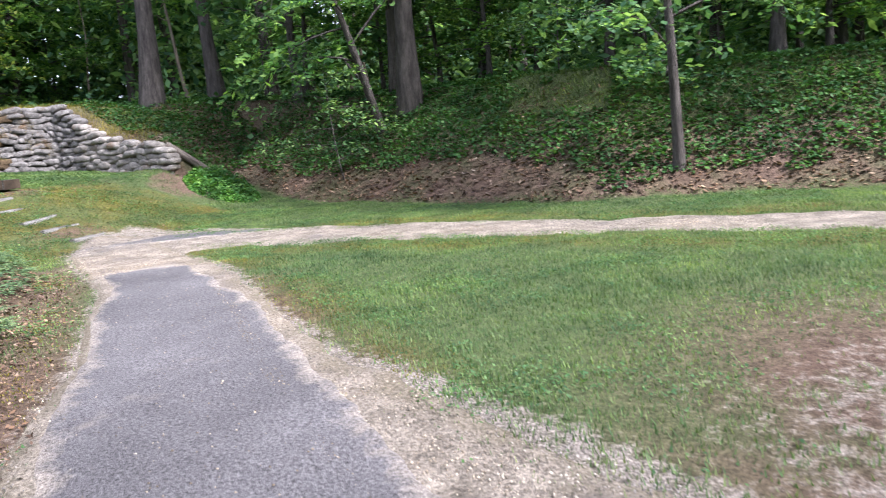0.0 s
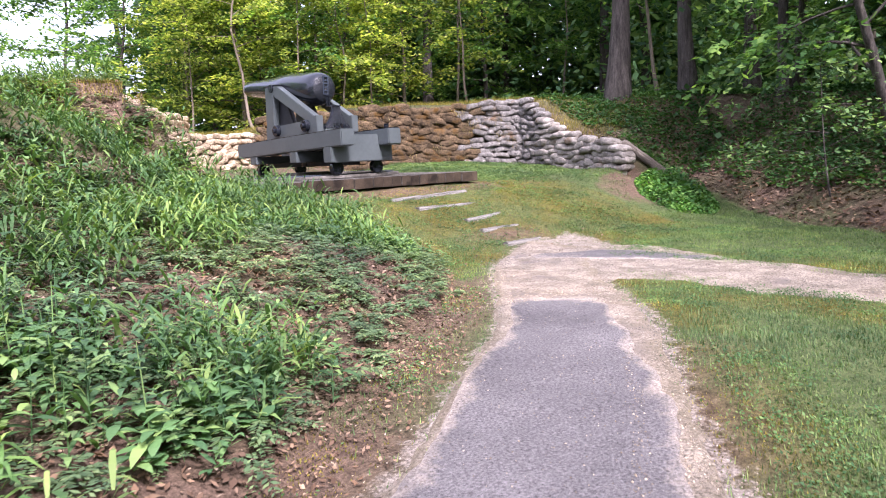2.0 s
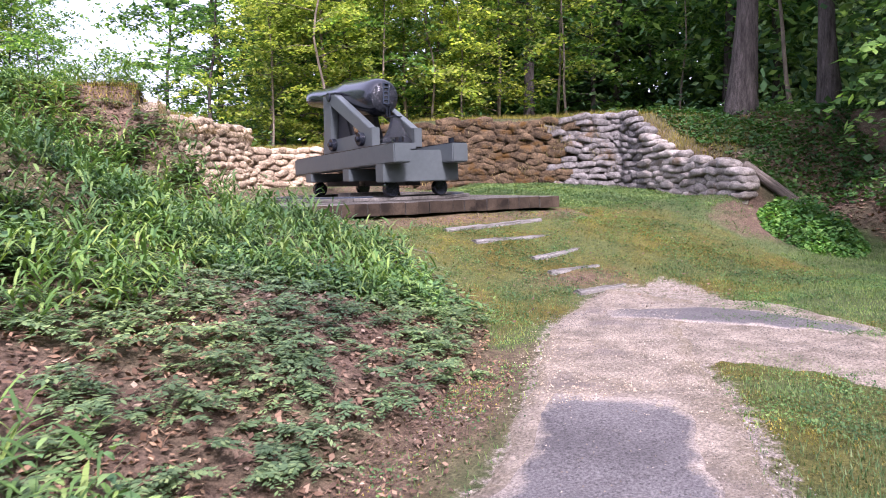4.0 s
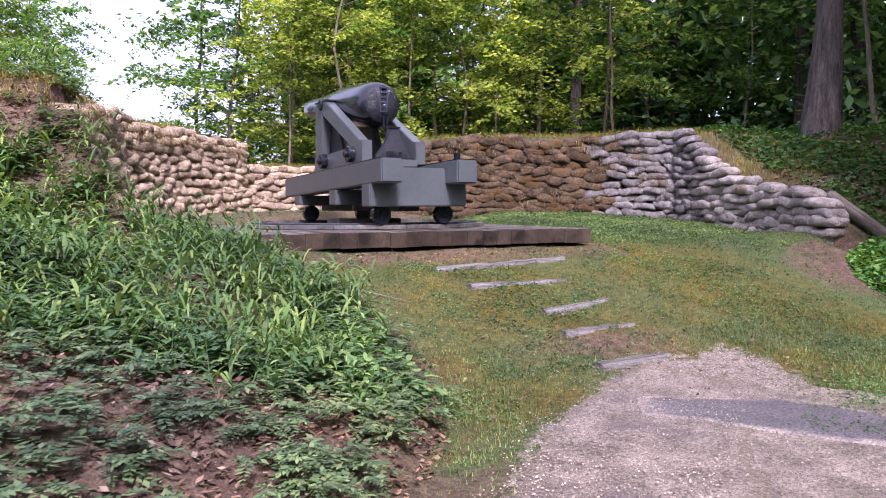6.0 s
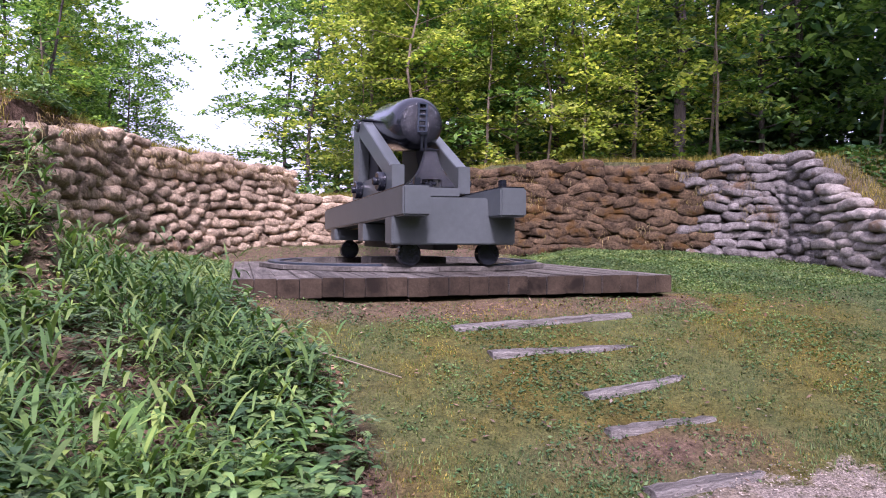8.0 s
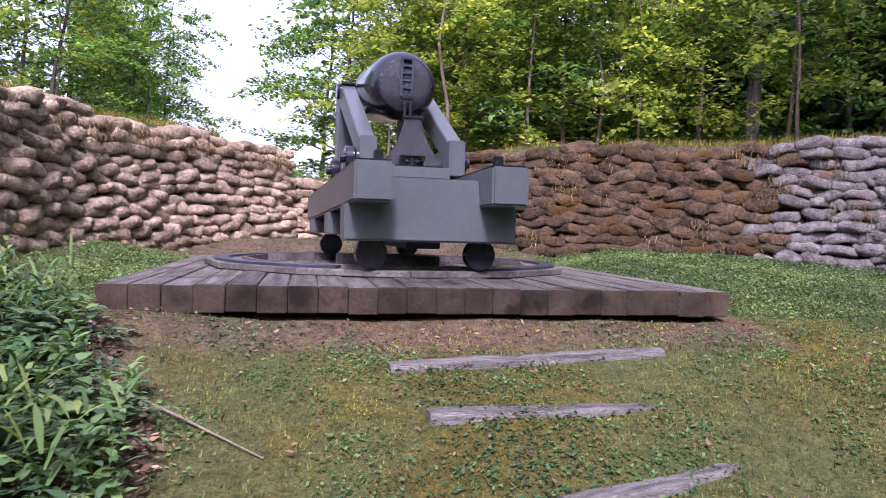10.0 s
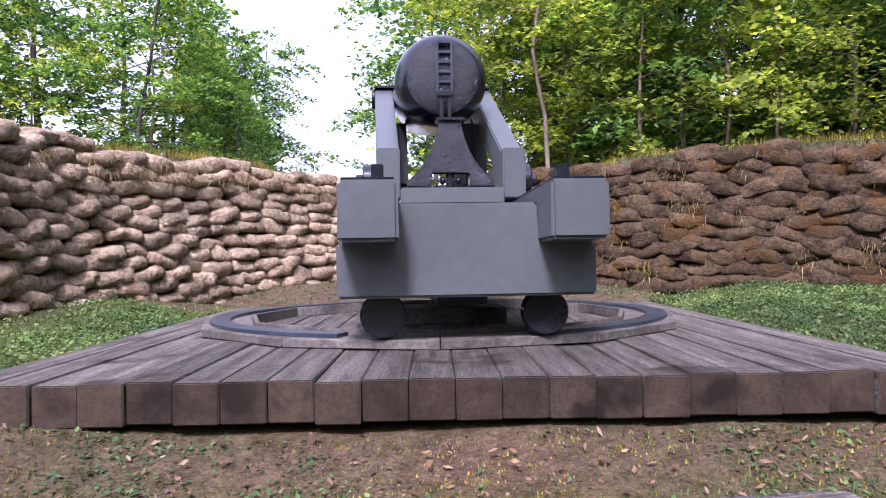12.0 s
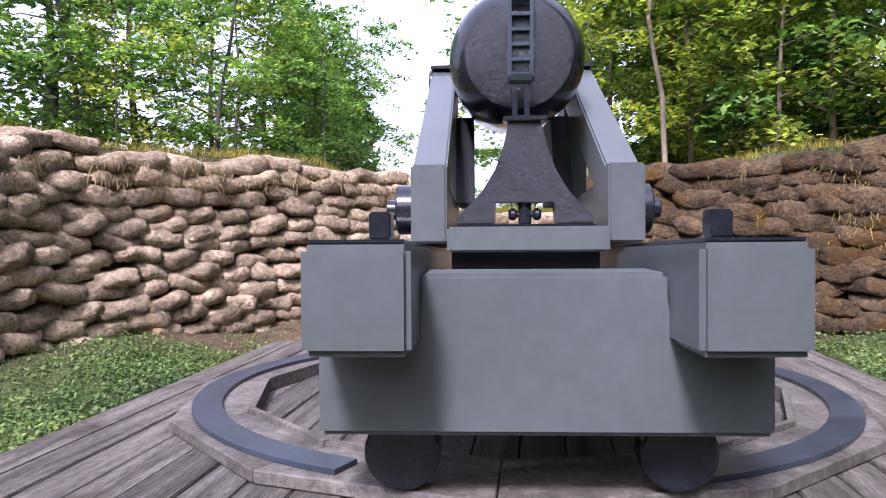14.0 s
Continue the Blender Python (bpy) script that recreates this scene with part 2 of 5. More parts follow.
def box(x0, x1, y0, y1, z0, z1, bev=0.008, bm=None, drop=0.0):
    """A box with worn edges; drop lowers its far end (y1)."""
    bm = bm or bmesh.new()
    vs = [bm.verts.new((x, y, z - (drop if y == y1 else 0))) for z in (z0, z1) for y in (y0, y1) for x in (x0, x1)]
    fs = [(0, 2, 3, 1), (4, 5, 7, 6), (0, 1, 5, 4), (2, 6, 7, 3), (0, 4, 6, 2), (1, 3, 7, 5)]
    made = [bm.faces.new([vs[i] for i in f]) for f in fs]
    if bev:
        edges = list({e for f in made for e in f.edges})
        bmesh.ops.bevel(bm, geom=edges, offset=bev, segments=4 if bev > 0.009 else 2, affect='EDGES')
    return bm


def prism(profile, u0, u1, bev=0.008):
    """A side profile in (y, z), as thick as from u0 to u1 in x."""
    bm = bmesh.new()
    a = [bm.verts.new((u0, y, z)) for y, z in profile]
    b = [bm.verts.new((u1, y, z)) for y, z in profile]
    k = len(profile)
    fs = [bm.faces.new(a[::-1]), bm.faces.new(b)]
    for i in range(k):
        fs.append(bm.faces.new((a[i], a[(i + 1) % k], b[(i + 1) % k], b[i])))
    if bev:
        bmesh.ops.bevel(bm, geom=list(bm.edges), offset=bev, segments=4 if bev > 0.009 else 2, affect='EDGES')
    bmesh.ops.recalc_face_normals(bm, faces=bm.faces)
    return bm


def plate(profile, y0, y1, bev=0.006):
    """A front profile in (x, z), as thick as from y0 to y1."""
    bm = prism(profile, 0, y1 - y0, bev)
    for v in bm.verts:
        t, x, z = v.co
        v.co = (x, y0 + t, z)
    bmesh.ops.recalc_face_normals(bm, faces=bm.faces)
    return bm


def lathe(profile, seg=40, axis="y"):
    """(distance along the axis, radius) turned round; the axis is y."""
    bm = bmesh.new()
    rings = []
    for d, r in profile:
        rings.append([bm.verts.new((r * math.cos(2 * math.pi * i / seg), d, r * math.sin(2 * math.pi * i / seg))) for i in range(seg)])
    for p, q in zip(rings, rings[1:]):
        for i in range(seg):
            bm.faces.new((p[i], p[(i + 1) % seg], q[(i + 1) % seg], q[i]))
    bm.faces.new(rings[0])
    bm.faces.new(rings[-1][::-1])
    if axis == "x":
        bm.transform(Matrix.Rotation(radians(-90), 4, 'Z'))
    if axis == "z":
        bm.transform(Matrix.Rotation(radians(90), 4, 'X'))
    bmesh.ops.recalc_face_normals(bm, faces=bm.faces)
    return bm


def disc(c, r, depth, axis="y", seg=28, bev=0.01):
    bm = lathe([(0, r - bev), (bev, r), (depth - bev, r), (depth, r - bev)], seg, axis)
    bm.transform(Matrix.Translation(c))
    return bm


rng = np.random.default_rng(7)


def fbm(x, y, s=1.0, seed=0.0):
    """A cheap smooth wave noise on arrays."""
    x, y = np.asarray(x) * s + seed * 3.7, np.asarray(y) * s - seed * 2.3
    v = np.sin(1.3 * x + 0.7 * y + 1.1 * np.sin(0.9 * y + seed)) + 0.6 * np.sin(2.9 * y - 1.7 * x + 1.9 * np.sin(1.1 * x)) + 0.35 * np.sin(5.3 * x + 4.1 * y + 2 * np.sin(2.3 * y)) + 0.2 * np.sin(9.7 * y - 8.3 * x)
    return v / 2.15


# ---- the lie of the land ----
WALL_L = [(-4.35, 0.7), (-4.1, 2.2), (-3.75, 4.0), (-2.75, 5.8), (-1.35, 7.6)]
WALL_B = [(-1.45, 7.75), (0.2, 8.25), (1.1, 7.6)]
WALL_R = [(0.75, 7.35), (3.2, 5.55), (5.3, 4.15), (6.5, 2.95)]
WALL_E = [(6.5, 2.95), (6.5, 2.4), (6.48, 1.7), (6.42, 0.5), (6.1, -0.85)]
BANK_E = [(6.5, 2.95), (6.5, 2.4), (6.48, 1.7), (6.4, 0.5), (5.85, -1.35)]
TOE_L = [(-30, -31), (-12.5, -14.9), (-7.3, -9.9), (-5.9, -8.65), (-4.2, -7.1), (-2.6, -5.75), (-1.95, -4.7), (-1.55, -3.4), (-1.6, -1.9), (-2.1, -0.7), (-3.1, 0.6), (-4.0, 2.2), (-4.2, 2.8), (-4.2, 40)]
TOE_R = [(2.5, -60), (3.2, -20), (3.6, -14), (3.1, -11.5), (5.0, -7.2), (7.3, -2.8), (8.0, -1.0), (6.6, 1.0), (6.5, 40)]
HEIGHT_Y = ([-60, -16, -6, -4.2, -3.5, -2.8, -2.2, -1.57, -1.0, -0.6, 0, 1.5, 4, 8, 60], [-1.2, -1.0, -0.93, -0.90, -0.805, -0.615, -0.44, -0.26, -0.125, -0.055, 0.04, 0.24, 0.45, 0.55, 0.6])


def to_line(x, y, line):
    """Distance to a broken line, and how far left of it (negative: right)."""
    best = np.full(np.shape(x), 1e9)
    side = np.zeros(np.shape(x))
    for (ax, ay), (bx, by) in zip(line, line[1:]):
        dx, dy = bx - ax, by - ay
        t = np.clip(((x - ax) * dx + (y - ay) * dy) / (dx * dx + dy * dy), 0, 1)
        px, py = x - ax - t * dx, y - ay - t * dy
        d = np.hypot(px, py)
        s = np.sign(dx * py - dy * px)
        near = d < best
        best, side = np.where(near, d, best), np.where(near, s, side)
    return best, side


ENCLOSURE = WALL_L + WALL_B + WALL_R + BANK_E + [(5.7, -1.5), (4, -7), (-2.5, -4)]


def inside(x, y, poly):
    c = np.zeros(np.shape(x), bool)
    for (ax, ay), (bx, by) in zip(poly, poly[1:] + poly[:1]):
        if ay != by:
            c ^= ((ay > y) != (by > y)) & (x < (bx - ax) * (y - ay) / (by - ay) + ax)
    return c


def ground(x, y):
    x, y = np.asarray(x, float), np.asarray(y, float)
    base = np.interp(y, *HEIGHT_Y) + 0.24 * np.exp(-((x - 5.8) ** 2 + (y + 0.9) ** 2) / 1.1) + 0.11 * np.exp(-(x + 2.7) ** 2 / 0.9 - (y + 0.1) ** 2 / 0.35)
    dl, sl = to_line(x, y, TOE_L)
    left = np.where(sl > 0, dl, 0)
    top_l = np.interp(y, [-16, -10, -5, 1, 3, 9, 14, 30], [1.0, 1.25, 1.7, 2.0, 2.05, 1.9, 1.2, 0.6])
    rise_a = np.interp(left, [0, 0.5, 1.5, 2.5, 3.5, 5, 60], [0, 0.2, 0.6, 0.88, 1.3, 2.3, 12])
    rise_b = np.interp(left, [0, 0.5, 1.5, 2.8, 3.5, 5, 60], [0, 0.1, 0.3, 0.6, 1.0, 2.2, 12])
    t = np.clip((y + 5) / 2, 0, 1)
    rise_l = rise_a * (1 - t) + rise_b * t
    zl = np.minimum(base + rise_l, top_l + 0.05 * left - np.maximum(left - 5, 0) * 0.1)
    zl = np.where(sl > 0, np.maximum(zl, base), base)
    dr, sr = to_line(x, y, TOE_R)
    right = np.where(sr < 0, dr, 0)
    top_r = np.interp(y, [-30, -14, -10, -6, -1, 2, 9, 14], [1.2, 1.25, 1.5, 1.55, 1.9, 2.1, 2.0, 1.4])
    zr = np.where(sr < 0, np.maximum(np.minimum(base + right * 0.66, top_r + 0.02 * right), base), base)
    z = np.maximum(zl, zr)
    # the earth behind the walls
    behind = (y > -1.4) & ~inside(x, y, ENCLOSURE)
    dl2, dr2, db2 = (to_line(x, y, line)[0] for line in (WALL_L, WALL_R, WALL_B))
    d = np.minimum(np.minimum(dl2, dr2), db2)
    fade = np.where(x < -2, np.maximum(0.9 - y, 0) * 0.9, 0)
    high = np.maximum(2.12 - fade - np.maximum(d - 1.6, 0) * 0.32, 0.3)
    side = np.abs(x + 0.15 + 0.1 * (y - 8))
    t = np.clip((side - 1.15) / 1.3, 0, 1)
    low = 1.5 + 0.045 * np.clip(y - 8, 0, 8)
    high = np.where(y > 6.5, low * (1 - t) + np.maximum(high, z) * t, high)
    z = np.where(behind & (d < 8), np.where(d < 0.2, 0.3, np.where((y > 6.5) & (t < 1), high, np.maximum(z, high))), z)
    d, s = to_line(x, y, BANK_E)
    topE = np.interp(y, [-1.35, -0.85, 0.5, 1.7, 2.4, 2.95], [0.05, 0.5, 0.77, 1.25, 1.65, 1.97])
    z = np.where((s > 0) & (d < 6) & (y > -1.4) & (y < 3.0) & (x > 5.8), np.where(d < 0.24, base - 0.1, np.minimum(np.maximum(z, base), np.minimum(topE - 0.04 + d * 0.28, base + np.clip((y + 1.25) * 0.8, 0, 9)))), z)
    z = z + 0.03 * fbm(x, y, 1.1) + 0.012 * fbm(x, y, 4.3, 2)
    # beside the deck the ground is level with it, under it flat
    off = np.maximum(np.maximum(np.abs(x) - 2.45, y - 5.3), 0)
    z = np.where((y > 0.3) & (off < 1.6) & inside(x, y, ENCLOSURE), np.minimum(z, 0.26 + 0.22 * off), z)
    deck = (np.abs(x) < 2.45) & (y > -0.02) & (y < 5.3)
    return np.where(deck, np.minimum(z, 0.12), z)


# ---- ground sheet ----
def spread(lo, hi, step, far):
    mid = list(np.arange(lo, hi + 1e-6, step))
    out, d, s = [], 0.0, step
    while d < far:
        s *= 1.35
        d += s
        out.append(d)
    return np.array([lo - d for d in out[::-1]] + mid + [hi + d for d in out])


def ground_material():
    m, n, l, b = mat("ground_cover")
    def attr(name):
        a = n.new("ShaderNodeAttribute")
        a.attribute_name = name
        return a.outputs["Fac"]
    big = noisy(n, l, 0.7, 5, 0.6, "Position")
    fine = noisy(n, l, 45, 6, 0.75, "Position")
    mid = noisy(n, l, 9, 8, 0.75, "Position")
    def two(c0, c1, tex):
        r = ramp(n, [(0.33, c0), (0.67, c1)])
        l.new(tex.outputs[0], r.inputs[0])
        return r.outputs[0]
    grass = two((0.05, 0.072, 0.026), (0.11, 0.135, 0.05), mid)
    moss = two((0.048, 0.041, 0.010), (0.16, 0.128, 0.027), mid)
    dirt = two((0.065, 0.042, 0.029), (0.19, 0.13, 0.09), mid)
    litter = two((0.065, 0.043, 0.03), (0.185, 0.125, 0.09), mid)
    col = mix(n, l, 'MIX', attr("moss"), grass, moss)
    col = mix(n, l, 'MIX', attr("litter"), col, litter)
    col = mix(n, l, 'MIX', attr("dirt"), col, dirt)
    # grit from the path strays into the grass
    grit = two((0.15, 0.125, 0.098), (0.36, 0.31, 0.255), fine)
    stray = n.new("ShaderNodeMath")
    stray.operation = 'MULTIPLY_ADD'
    l.new(mid.outputs[0], stray.inputs[0])
    stray.inputs[1].default_value = 1.6
    l.new(attr("grit"), stray.inputs[2])
    edge = ramp(n, [(0.0, (0, 0, 0)), (1.0, (1, 1, 1))])
    edge.color_ramp.elements[0].position, edge.color_ramp.elements[1].position = 0.5, 0.62
    half = n.new("ShaderNodeMath")
    half.operation = 'MULTIPLY'
    half.inputs[1].default_value = 0.5
    l.new(stray.outputs[0], half.inputs[0])
    l.new(half.outputs[0], edge.inputs[0])
    col = mix(n, l, 'MIX', edge.outputs[0], col, grit)
    r2 = ramp(n, [(0.34, (0.35, 0.35, 0.35)), (0.68, (1.5, 1.5, 1.5))])
    l.new(fine.outputs[0], r2.inputs[0])
    col = mix(n, l, 'MULTIPLY', 0.85, col, r2.outputs[0])
    l.new(col, b.inputs["Base Color"])
    b.inputs["Roughness"].default_value = 0.95
    b.inputs["Specular IOR Level"].default_value = 0.1
    bump(n, l, b, fine.outputs[0], 1.0, 0.03)
    return m


PATH_MAIN = [(-16, -20.5), (-9.6, -13.6), (-7.0, -11.15), (-4.7, -9.2), (-3.0, -7.65), (-1.9, -6.2), (-0.9, -5.0), (0.2, -4.2), (0.75, -3.85)]
PATH_SIDE = [(-0.9, -5.5), (0.15, -6.0), (0.45, -8.0), (0.45, -10.0), (0.1, -13.0), (-0.2, -16.0), (-1.0, -30.0)]


def zones(x, y):
    """Shares of moss, leaf litter and bare dirt, by place."""
    w = 0.5 + 0.5 * fbm(x, y, 1.7, 1) + 0.25 * fbm(x, y, 6.1, 4)
    dm, _ = to_line(x, y, PATH_MAIN)
    ds, _ = to_line(x, y, PATH_SIDE)
    dp = np.minimum(dm, ds)
    dl, sl = to_line(x, y, TOE_L)
    dr, sr = to_line(x, y, TOE_R)
    slope = (x > -2.6) & (y > -4.6) & (y < 0.3) & (x < 4.5)
    moss = np.clip(1.5 - np.abs(dp - 1.15) * 2.2, 0, 1) * w
    moss = np.maximum(moss, np.where(slope, 0.25 + 0.75 * np.clip(w * 1.4 - 0.3, 0, 1), 0))
    litter = np.where(sl > 0, np.clip(1.15 - dl * 0.12, 0.25, 1) * np.clip(0.55 + w * 0.6, 0, 1), np.where(y < -5.2, np.clip(1.55 - dl * 1.7, 0, 1) * np.clip(0.65 + 0.5 * w, 0, 1), np.clip(1 - dl * 2.2, 0, 1) * w * 0.6))
    litter = np.where((sr < 0) & (y < 0), np.maximum(litter, np.clip(1.4 - np.abs(dr - 0.8) * 0.75, 0.1, 1) * np.clip(0.4 + w * 0.8, 0, 1)), litter)
    litter = np.where(~inside(x, y, ENCLOSURE) & (y > 9), 0.9, litter)
    litter = np.where((x > 9) & (y > -9), 0.8, litter)
    dirt = np.where((np.abs(x) < 2.6) & (y > -0.75) & (y < 0.4), np.clip(1.25 - np.abs(y + 0.25) * 1.7, 0, 1) * (0.65 + w * 0.35), 0)
    dw, _ = to_line(x, y, WALL_L + WALL_B + WALL_R + WALL_E)
    dirt = np.maximum(dirt, np.clip(1 - dw * 1.6, 0, 1) * (0.35 + 0.6 * w))
    de, se = to_line(x, y, WALL_E)
    dirt = np.maximum(dirt, np.where((se > 0) & (de < 1.6) & (y < 3.2) & (y > -1.5), np.clip(1.5 - de, 0, 1) * (0.5 + 0.5 * w), 0))
    dirt = np.maximum(dirt, np.where((np.hypot(x - 5.6, (y + 1.9) * 1.2) < 1.1), np.clip(w + 0.3, 0, 1), 0))
    dirt = np.maximum(dirt, np.clip(1.25 - (dm - 0.9) * 1.6, 0, 1) * (y < -9) * (0.4 + 0.5 * w))
    dirt = np.maximum(dirt, np.clip(1.5 - np.hypot((x + 6.2) * 0.55, y + 14.7) * 0.8, 0, 1) * np.clip(w * 1.2 + 0.4, 0, 1))
    dirt = np.maximum(dirt, np.where((y > 4.6) & inside(x, y, ENCLOSURE) & (x > -3.4) & (x < 2.5), 0.75 + 0.25 * w, 0))
    dirt = np.maximum(dirt, np.clip(1.6 - np.hypot(x + 4.75, y - 0.7) * 1.6, 0, 1))
    dirt = np.maximum(dirt, np.clip(1.5 - np.hypot((x - 0.45) * 0.8, (y + 3.15) * 2.2) * 1.5, 0, 1) * np.clip(w + 0.2, 0, 1))
    return moss, np.clip(litter, 0, 1), np.clip(dirt, 0, 1)


gx, gy = spread(-11.5, 9.5, 0.16, 300), spread(-16.0, 10.0, 0.16, 300)
X, Y = np.meshgrid(gx, gy)
Z = ground(X, Y)
nx, ny = len(gx), len(gy)
idx = np.arange(nx * ny).reshape(ny, nx)
quads = np.stack([idx[:-1, :-1], idx[:-1, 1:], idx[1:, 1:], idx[1:, :-1]], -1).reshape(-1, 4)
gm = mesh_of("ground", np.stack([X, Y, Z], -1).reshape(-1, 3), quads, True)
for key, val in zip(("moss", "litter", "dirt"), zones(X, Y)):
    gm.attributes.new(key, 'FLOAT', 'POINT').data.foreach_set("value", val.ravel().astype(np.float32))
dm, side = to_line(X, Y, PATH_MAIN)
ds, _ = to_line(X, Y, PATH_SIDE)
rim = np.where(side > 0, np.interp(Y, [-14, -12, -9.5, -7, -4], [1.0, 0.8, 0.55, 0.42, 0.35]), np.interp(Y, [-14.6, -13.2, -11.3, -10], [2.0, 1.75, 1.15, 0.97]))
grit = np.clip(np.maximum(1.0 - (dm - rim) * 3.2, 1.0 - (ds - 0.55) * 3.5), -1, 1.0) * 0.7 - 0.25
grit = np.maximum(grit, np.clip(1.5 - np.hypot((X + 6.9) * 0.45, Y + 14.9) * 0.8 + 0.25 * fbm(X, Y, 2.1, 14), 0, 1) * 0.42 - 0.14)
gm.attributes.new("grit", 'FLOAT', 'POINT').data.foreach_set("value", grit.ravel().astype(np.float32))
part("ground", gm, ground_material(), None)
tagged(bpy.data.objects["ground"], "grassy earth with moss, bare dirt and fallen leaves", "ground", kind="structure")


def ribbon(name, line, half, lift, material, label, wob, step=0.12, left=None):
    """A strip of paving laid on the ground along a broken line, with a ragged edge."""
    pts = []
    for (ax, ay), (bx, by) in zip(line, line[1:]):
        k = max(2, int(math.hypot(bx - ax, by - ay) / step))
        pts += [(ax + (bx - ax) * i / k, ay + (by - ay) * i / k) for i in range(k)]
    pts = np.array(pts + [line[-1]])
    for _ in range(40):
        pts[1:-1] = (pts[:-2] + pts[1:-1] * 2 + pts[2:]) / 4
    d = np.gradient(pts, axis=0)
    d /= np.linalg.norm(d, axis=1)[:, None]
    nrm = np.stack([-d[:, 1], d[:, 0]], 1)
    s = np.linspace(0, 1, len(pts))
    h = np.interp(s, np.linspace(0, 1, len(half)), half)
    hl = h if left is None else np.interp(s, np.linspace(0, 1, len(left)), left)
    rows, K = [], 9
    wl, wr = wob * fbm(pts[:, 0], pts[:, 1], 1.7, 1) + wob * 0.25 * fbm(pts[:, 0], pts[:, 1], 13, 2), wob * fbm(pts[:, 0], pts[:, 1], 2.7, 5) + wob * 0.5 * fbm(pts[:, 0], pts[:, 1], 8, 6)
    for j in range(K):
        f = (-1, -0.94, -0.7, -0.35, 0, 0.35, 0.7, 0.94, 1)[j]
        off = np.where(f < 0, f * (h + wr), f * (hl + wl))
        p = pts + nrm * off[:, None]
        z = ground(p[:, 0], p[:, 1]) + lift - (0.03 if abs(f) == 1 else 0)
        rows.append(np.column_stack([p, z]))
    v = np.stack(rows, 1).reshape(-1, 3)
    i = np.arange(len(v)).reshape(len(pts), K)
    q = np.stack([i[:-1, 1:], i[:-1, :-1], i[1:, :-1], i[1:, 1:]], -1).reshape(-1, 4)
    ob = part(name, mesh_of(name, v, q, True), material, None)
    across = np.abs(np.tile((-1, -0.94, -0.7, -0.35, 0, 0.35, 0.7, 0.94, 1), len(pts)))
    along = np.minimum(np.arange(len(pts)), np.arange(len(pts))[::-1]) * step
    across = np.maximum(across, np.repeat(np.clip(1 - along * 1.2, 0, 1), K))
    ob.data.attributes.new("rim", 'FLOAT', 'POINT').data.foreach_set("value", across.astype(np.float32))
    return tagged(ob, label, name.replace("_", " "), kind="structure")


ribbon("gravel_path", PATH_MAIN, [1.6, 1.6, 1.7, 2.0, 1.95, 1.6, 1.1, 0.98, 0.97, 0.95, 0.75], 0.02, M_gravel_edge, "pale crushed gravel shoulder of the footpath", 0.06, left=[1.15, 1.15, 1.15, 1.1, 1.0, 0.8, 0.62, 0.52, 0.46, 0.42, 0.4])
ribbon("gravel_path", PATH_SIDE, [1.0, 0.8, 0.6, 0.55, 0.55, 0.55, 0.55], 0.016, M_gravel, "narrow pale gravel path across the lawn", 0.10)
ribbon("gravel_path", [(-0.7, -5.3), (0.25, -4.5), (0.95, -4.65), (1.3, -5.5), (0.9, -7.0)], [0.3, 0.62, 0.68, 0.6, 0.25], 0.018, M_gravel, "pale gravel spread where the paths meet", 0.12)
ribbon("asphalt_path", [(-15.86, -20.64), (-9.46, -13.74), (-6.86, -11.29), (-4.56, -9.34), (-2.91, -7.79), (-2.3, -7.0)], [0.83, 0.83, 0.83, 0.82, 0.8, 0.76, 0.68, 0.42], 0.032, M_asphalt, "worn gray asphalt footpath with loose gravel", 0.06)
ribbon("asphalt_path", [(-0.3, -4.55), (0.5, -5.0), (1.0, -5.6), (1.1, -6.6)], [0.22, 0.46, 0.42, 0.2], 0.03, M_asphalt, "gray asphalt patch in the gravel", 0.08)


# ---- sandbag walls ----
def bag_mesh(seed, L=0.49, W=0.40, H=0.2):
    """A slack filled bag: flattened, creased, drawn together at its ends."""
    r = np.random.default_rng(seed)
    seg, rings = 18, 13
    v, f = [], []
    ph = r.uniform(0, 6, 8)
    e = lambda c, p: math.copysign(abs(c) ** p, c)
    for i in range(rings + 1):
        a = -math.pi / 2 + math.pi * i / rings
        for j in range(seg):
            b = 2 * math.pi * j / seg
            ca, sa, cb, sb = math.cos(a), math.sin(a), math.cos(b), math.sin(b)
            x, y, z = e(sa, 0.8), e(ca, 0.5) * e(cb, 0.62), e(ca, 0.5) * (e(sb, 0.7) if sb > 0 else 0.9 * e(sb, 0.45))
            q = Vector((x + seed * 3.1, y * 0.9, z * 0.8))
            k = 1 + 0.07 * math.sin(2.6 * x + ph[0]) + 0.05 * math.sin(5 * y + 4 * x + ph[1])
            w = 0.15 * noise.noise(q * 1.7) + 0.10 * noise.noise(q * 4.3) - 0.17 * abs(noise.noise(Vector((q.x * 3.4, q.y * 2.4, q.z * 1.8)))) - 0.11 * abs(noise.noise(q * 7.5))
            w += 0.09 * abs(x) ** 5 * math.sin(7 * b + ph[2])
            sag = -0.022 * math.sin(2.4 * x + ph[3]) - 0.022 * x * x * math.sin(ph[4])
            v.append((x * L / 2 * (1 + w * 0.2), y * W / 2 * (k + w), z * H / 2 * (k + w * 0.9) + sag))
    for i in range(rings):
        for j in range(seg):
            f.append((i * seg + j, i * seg + (j + 1) % seg, (i + 1) * seg + (j + 1) % seg, (i + 1) * seg + j))
    return mesh_of("sandbag", v, f, True)


def bag_set(material, seed, *size):
    out = [bag_mesh(seed + i, *size) for i in range(10)]
    for me in out:
        me.materials.append(material)
    return out


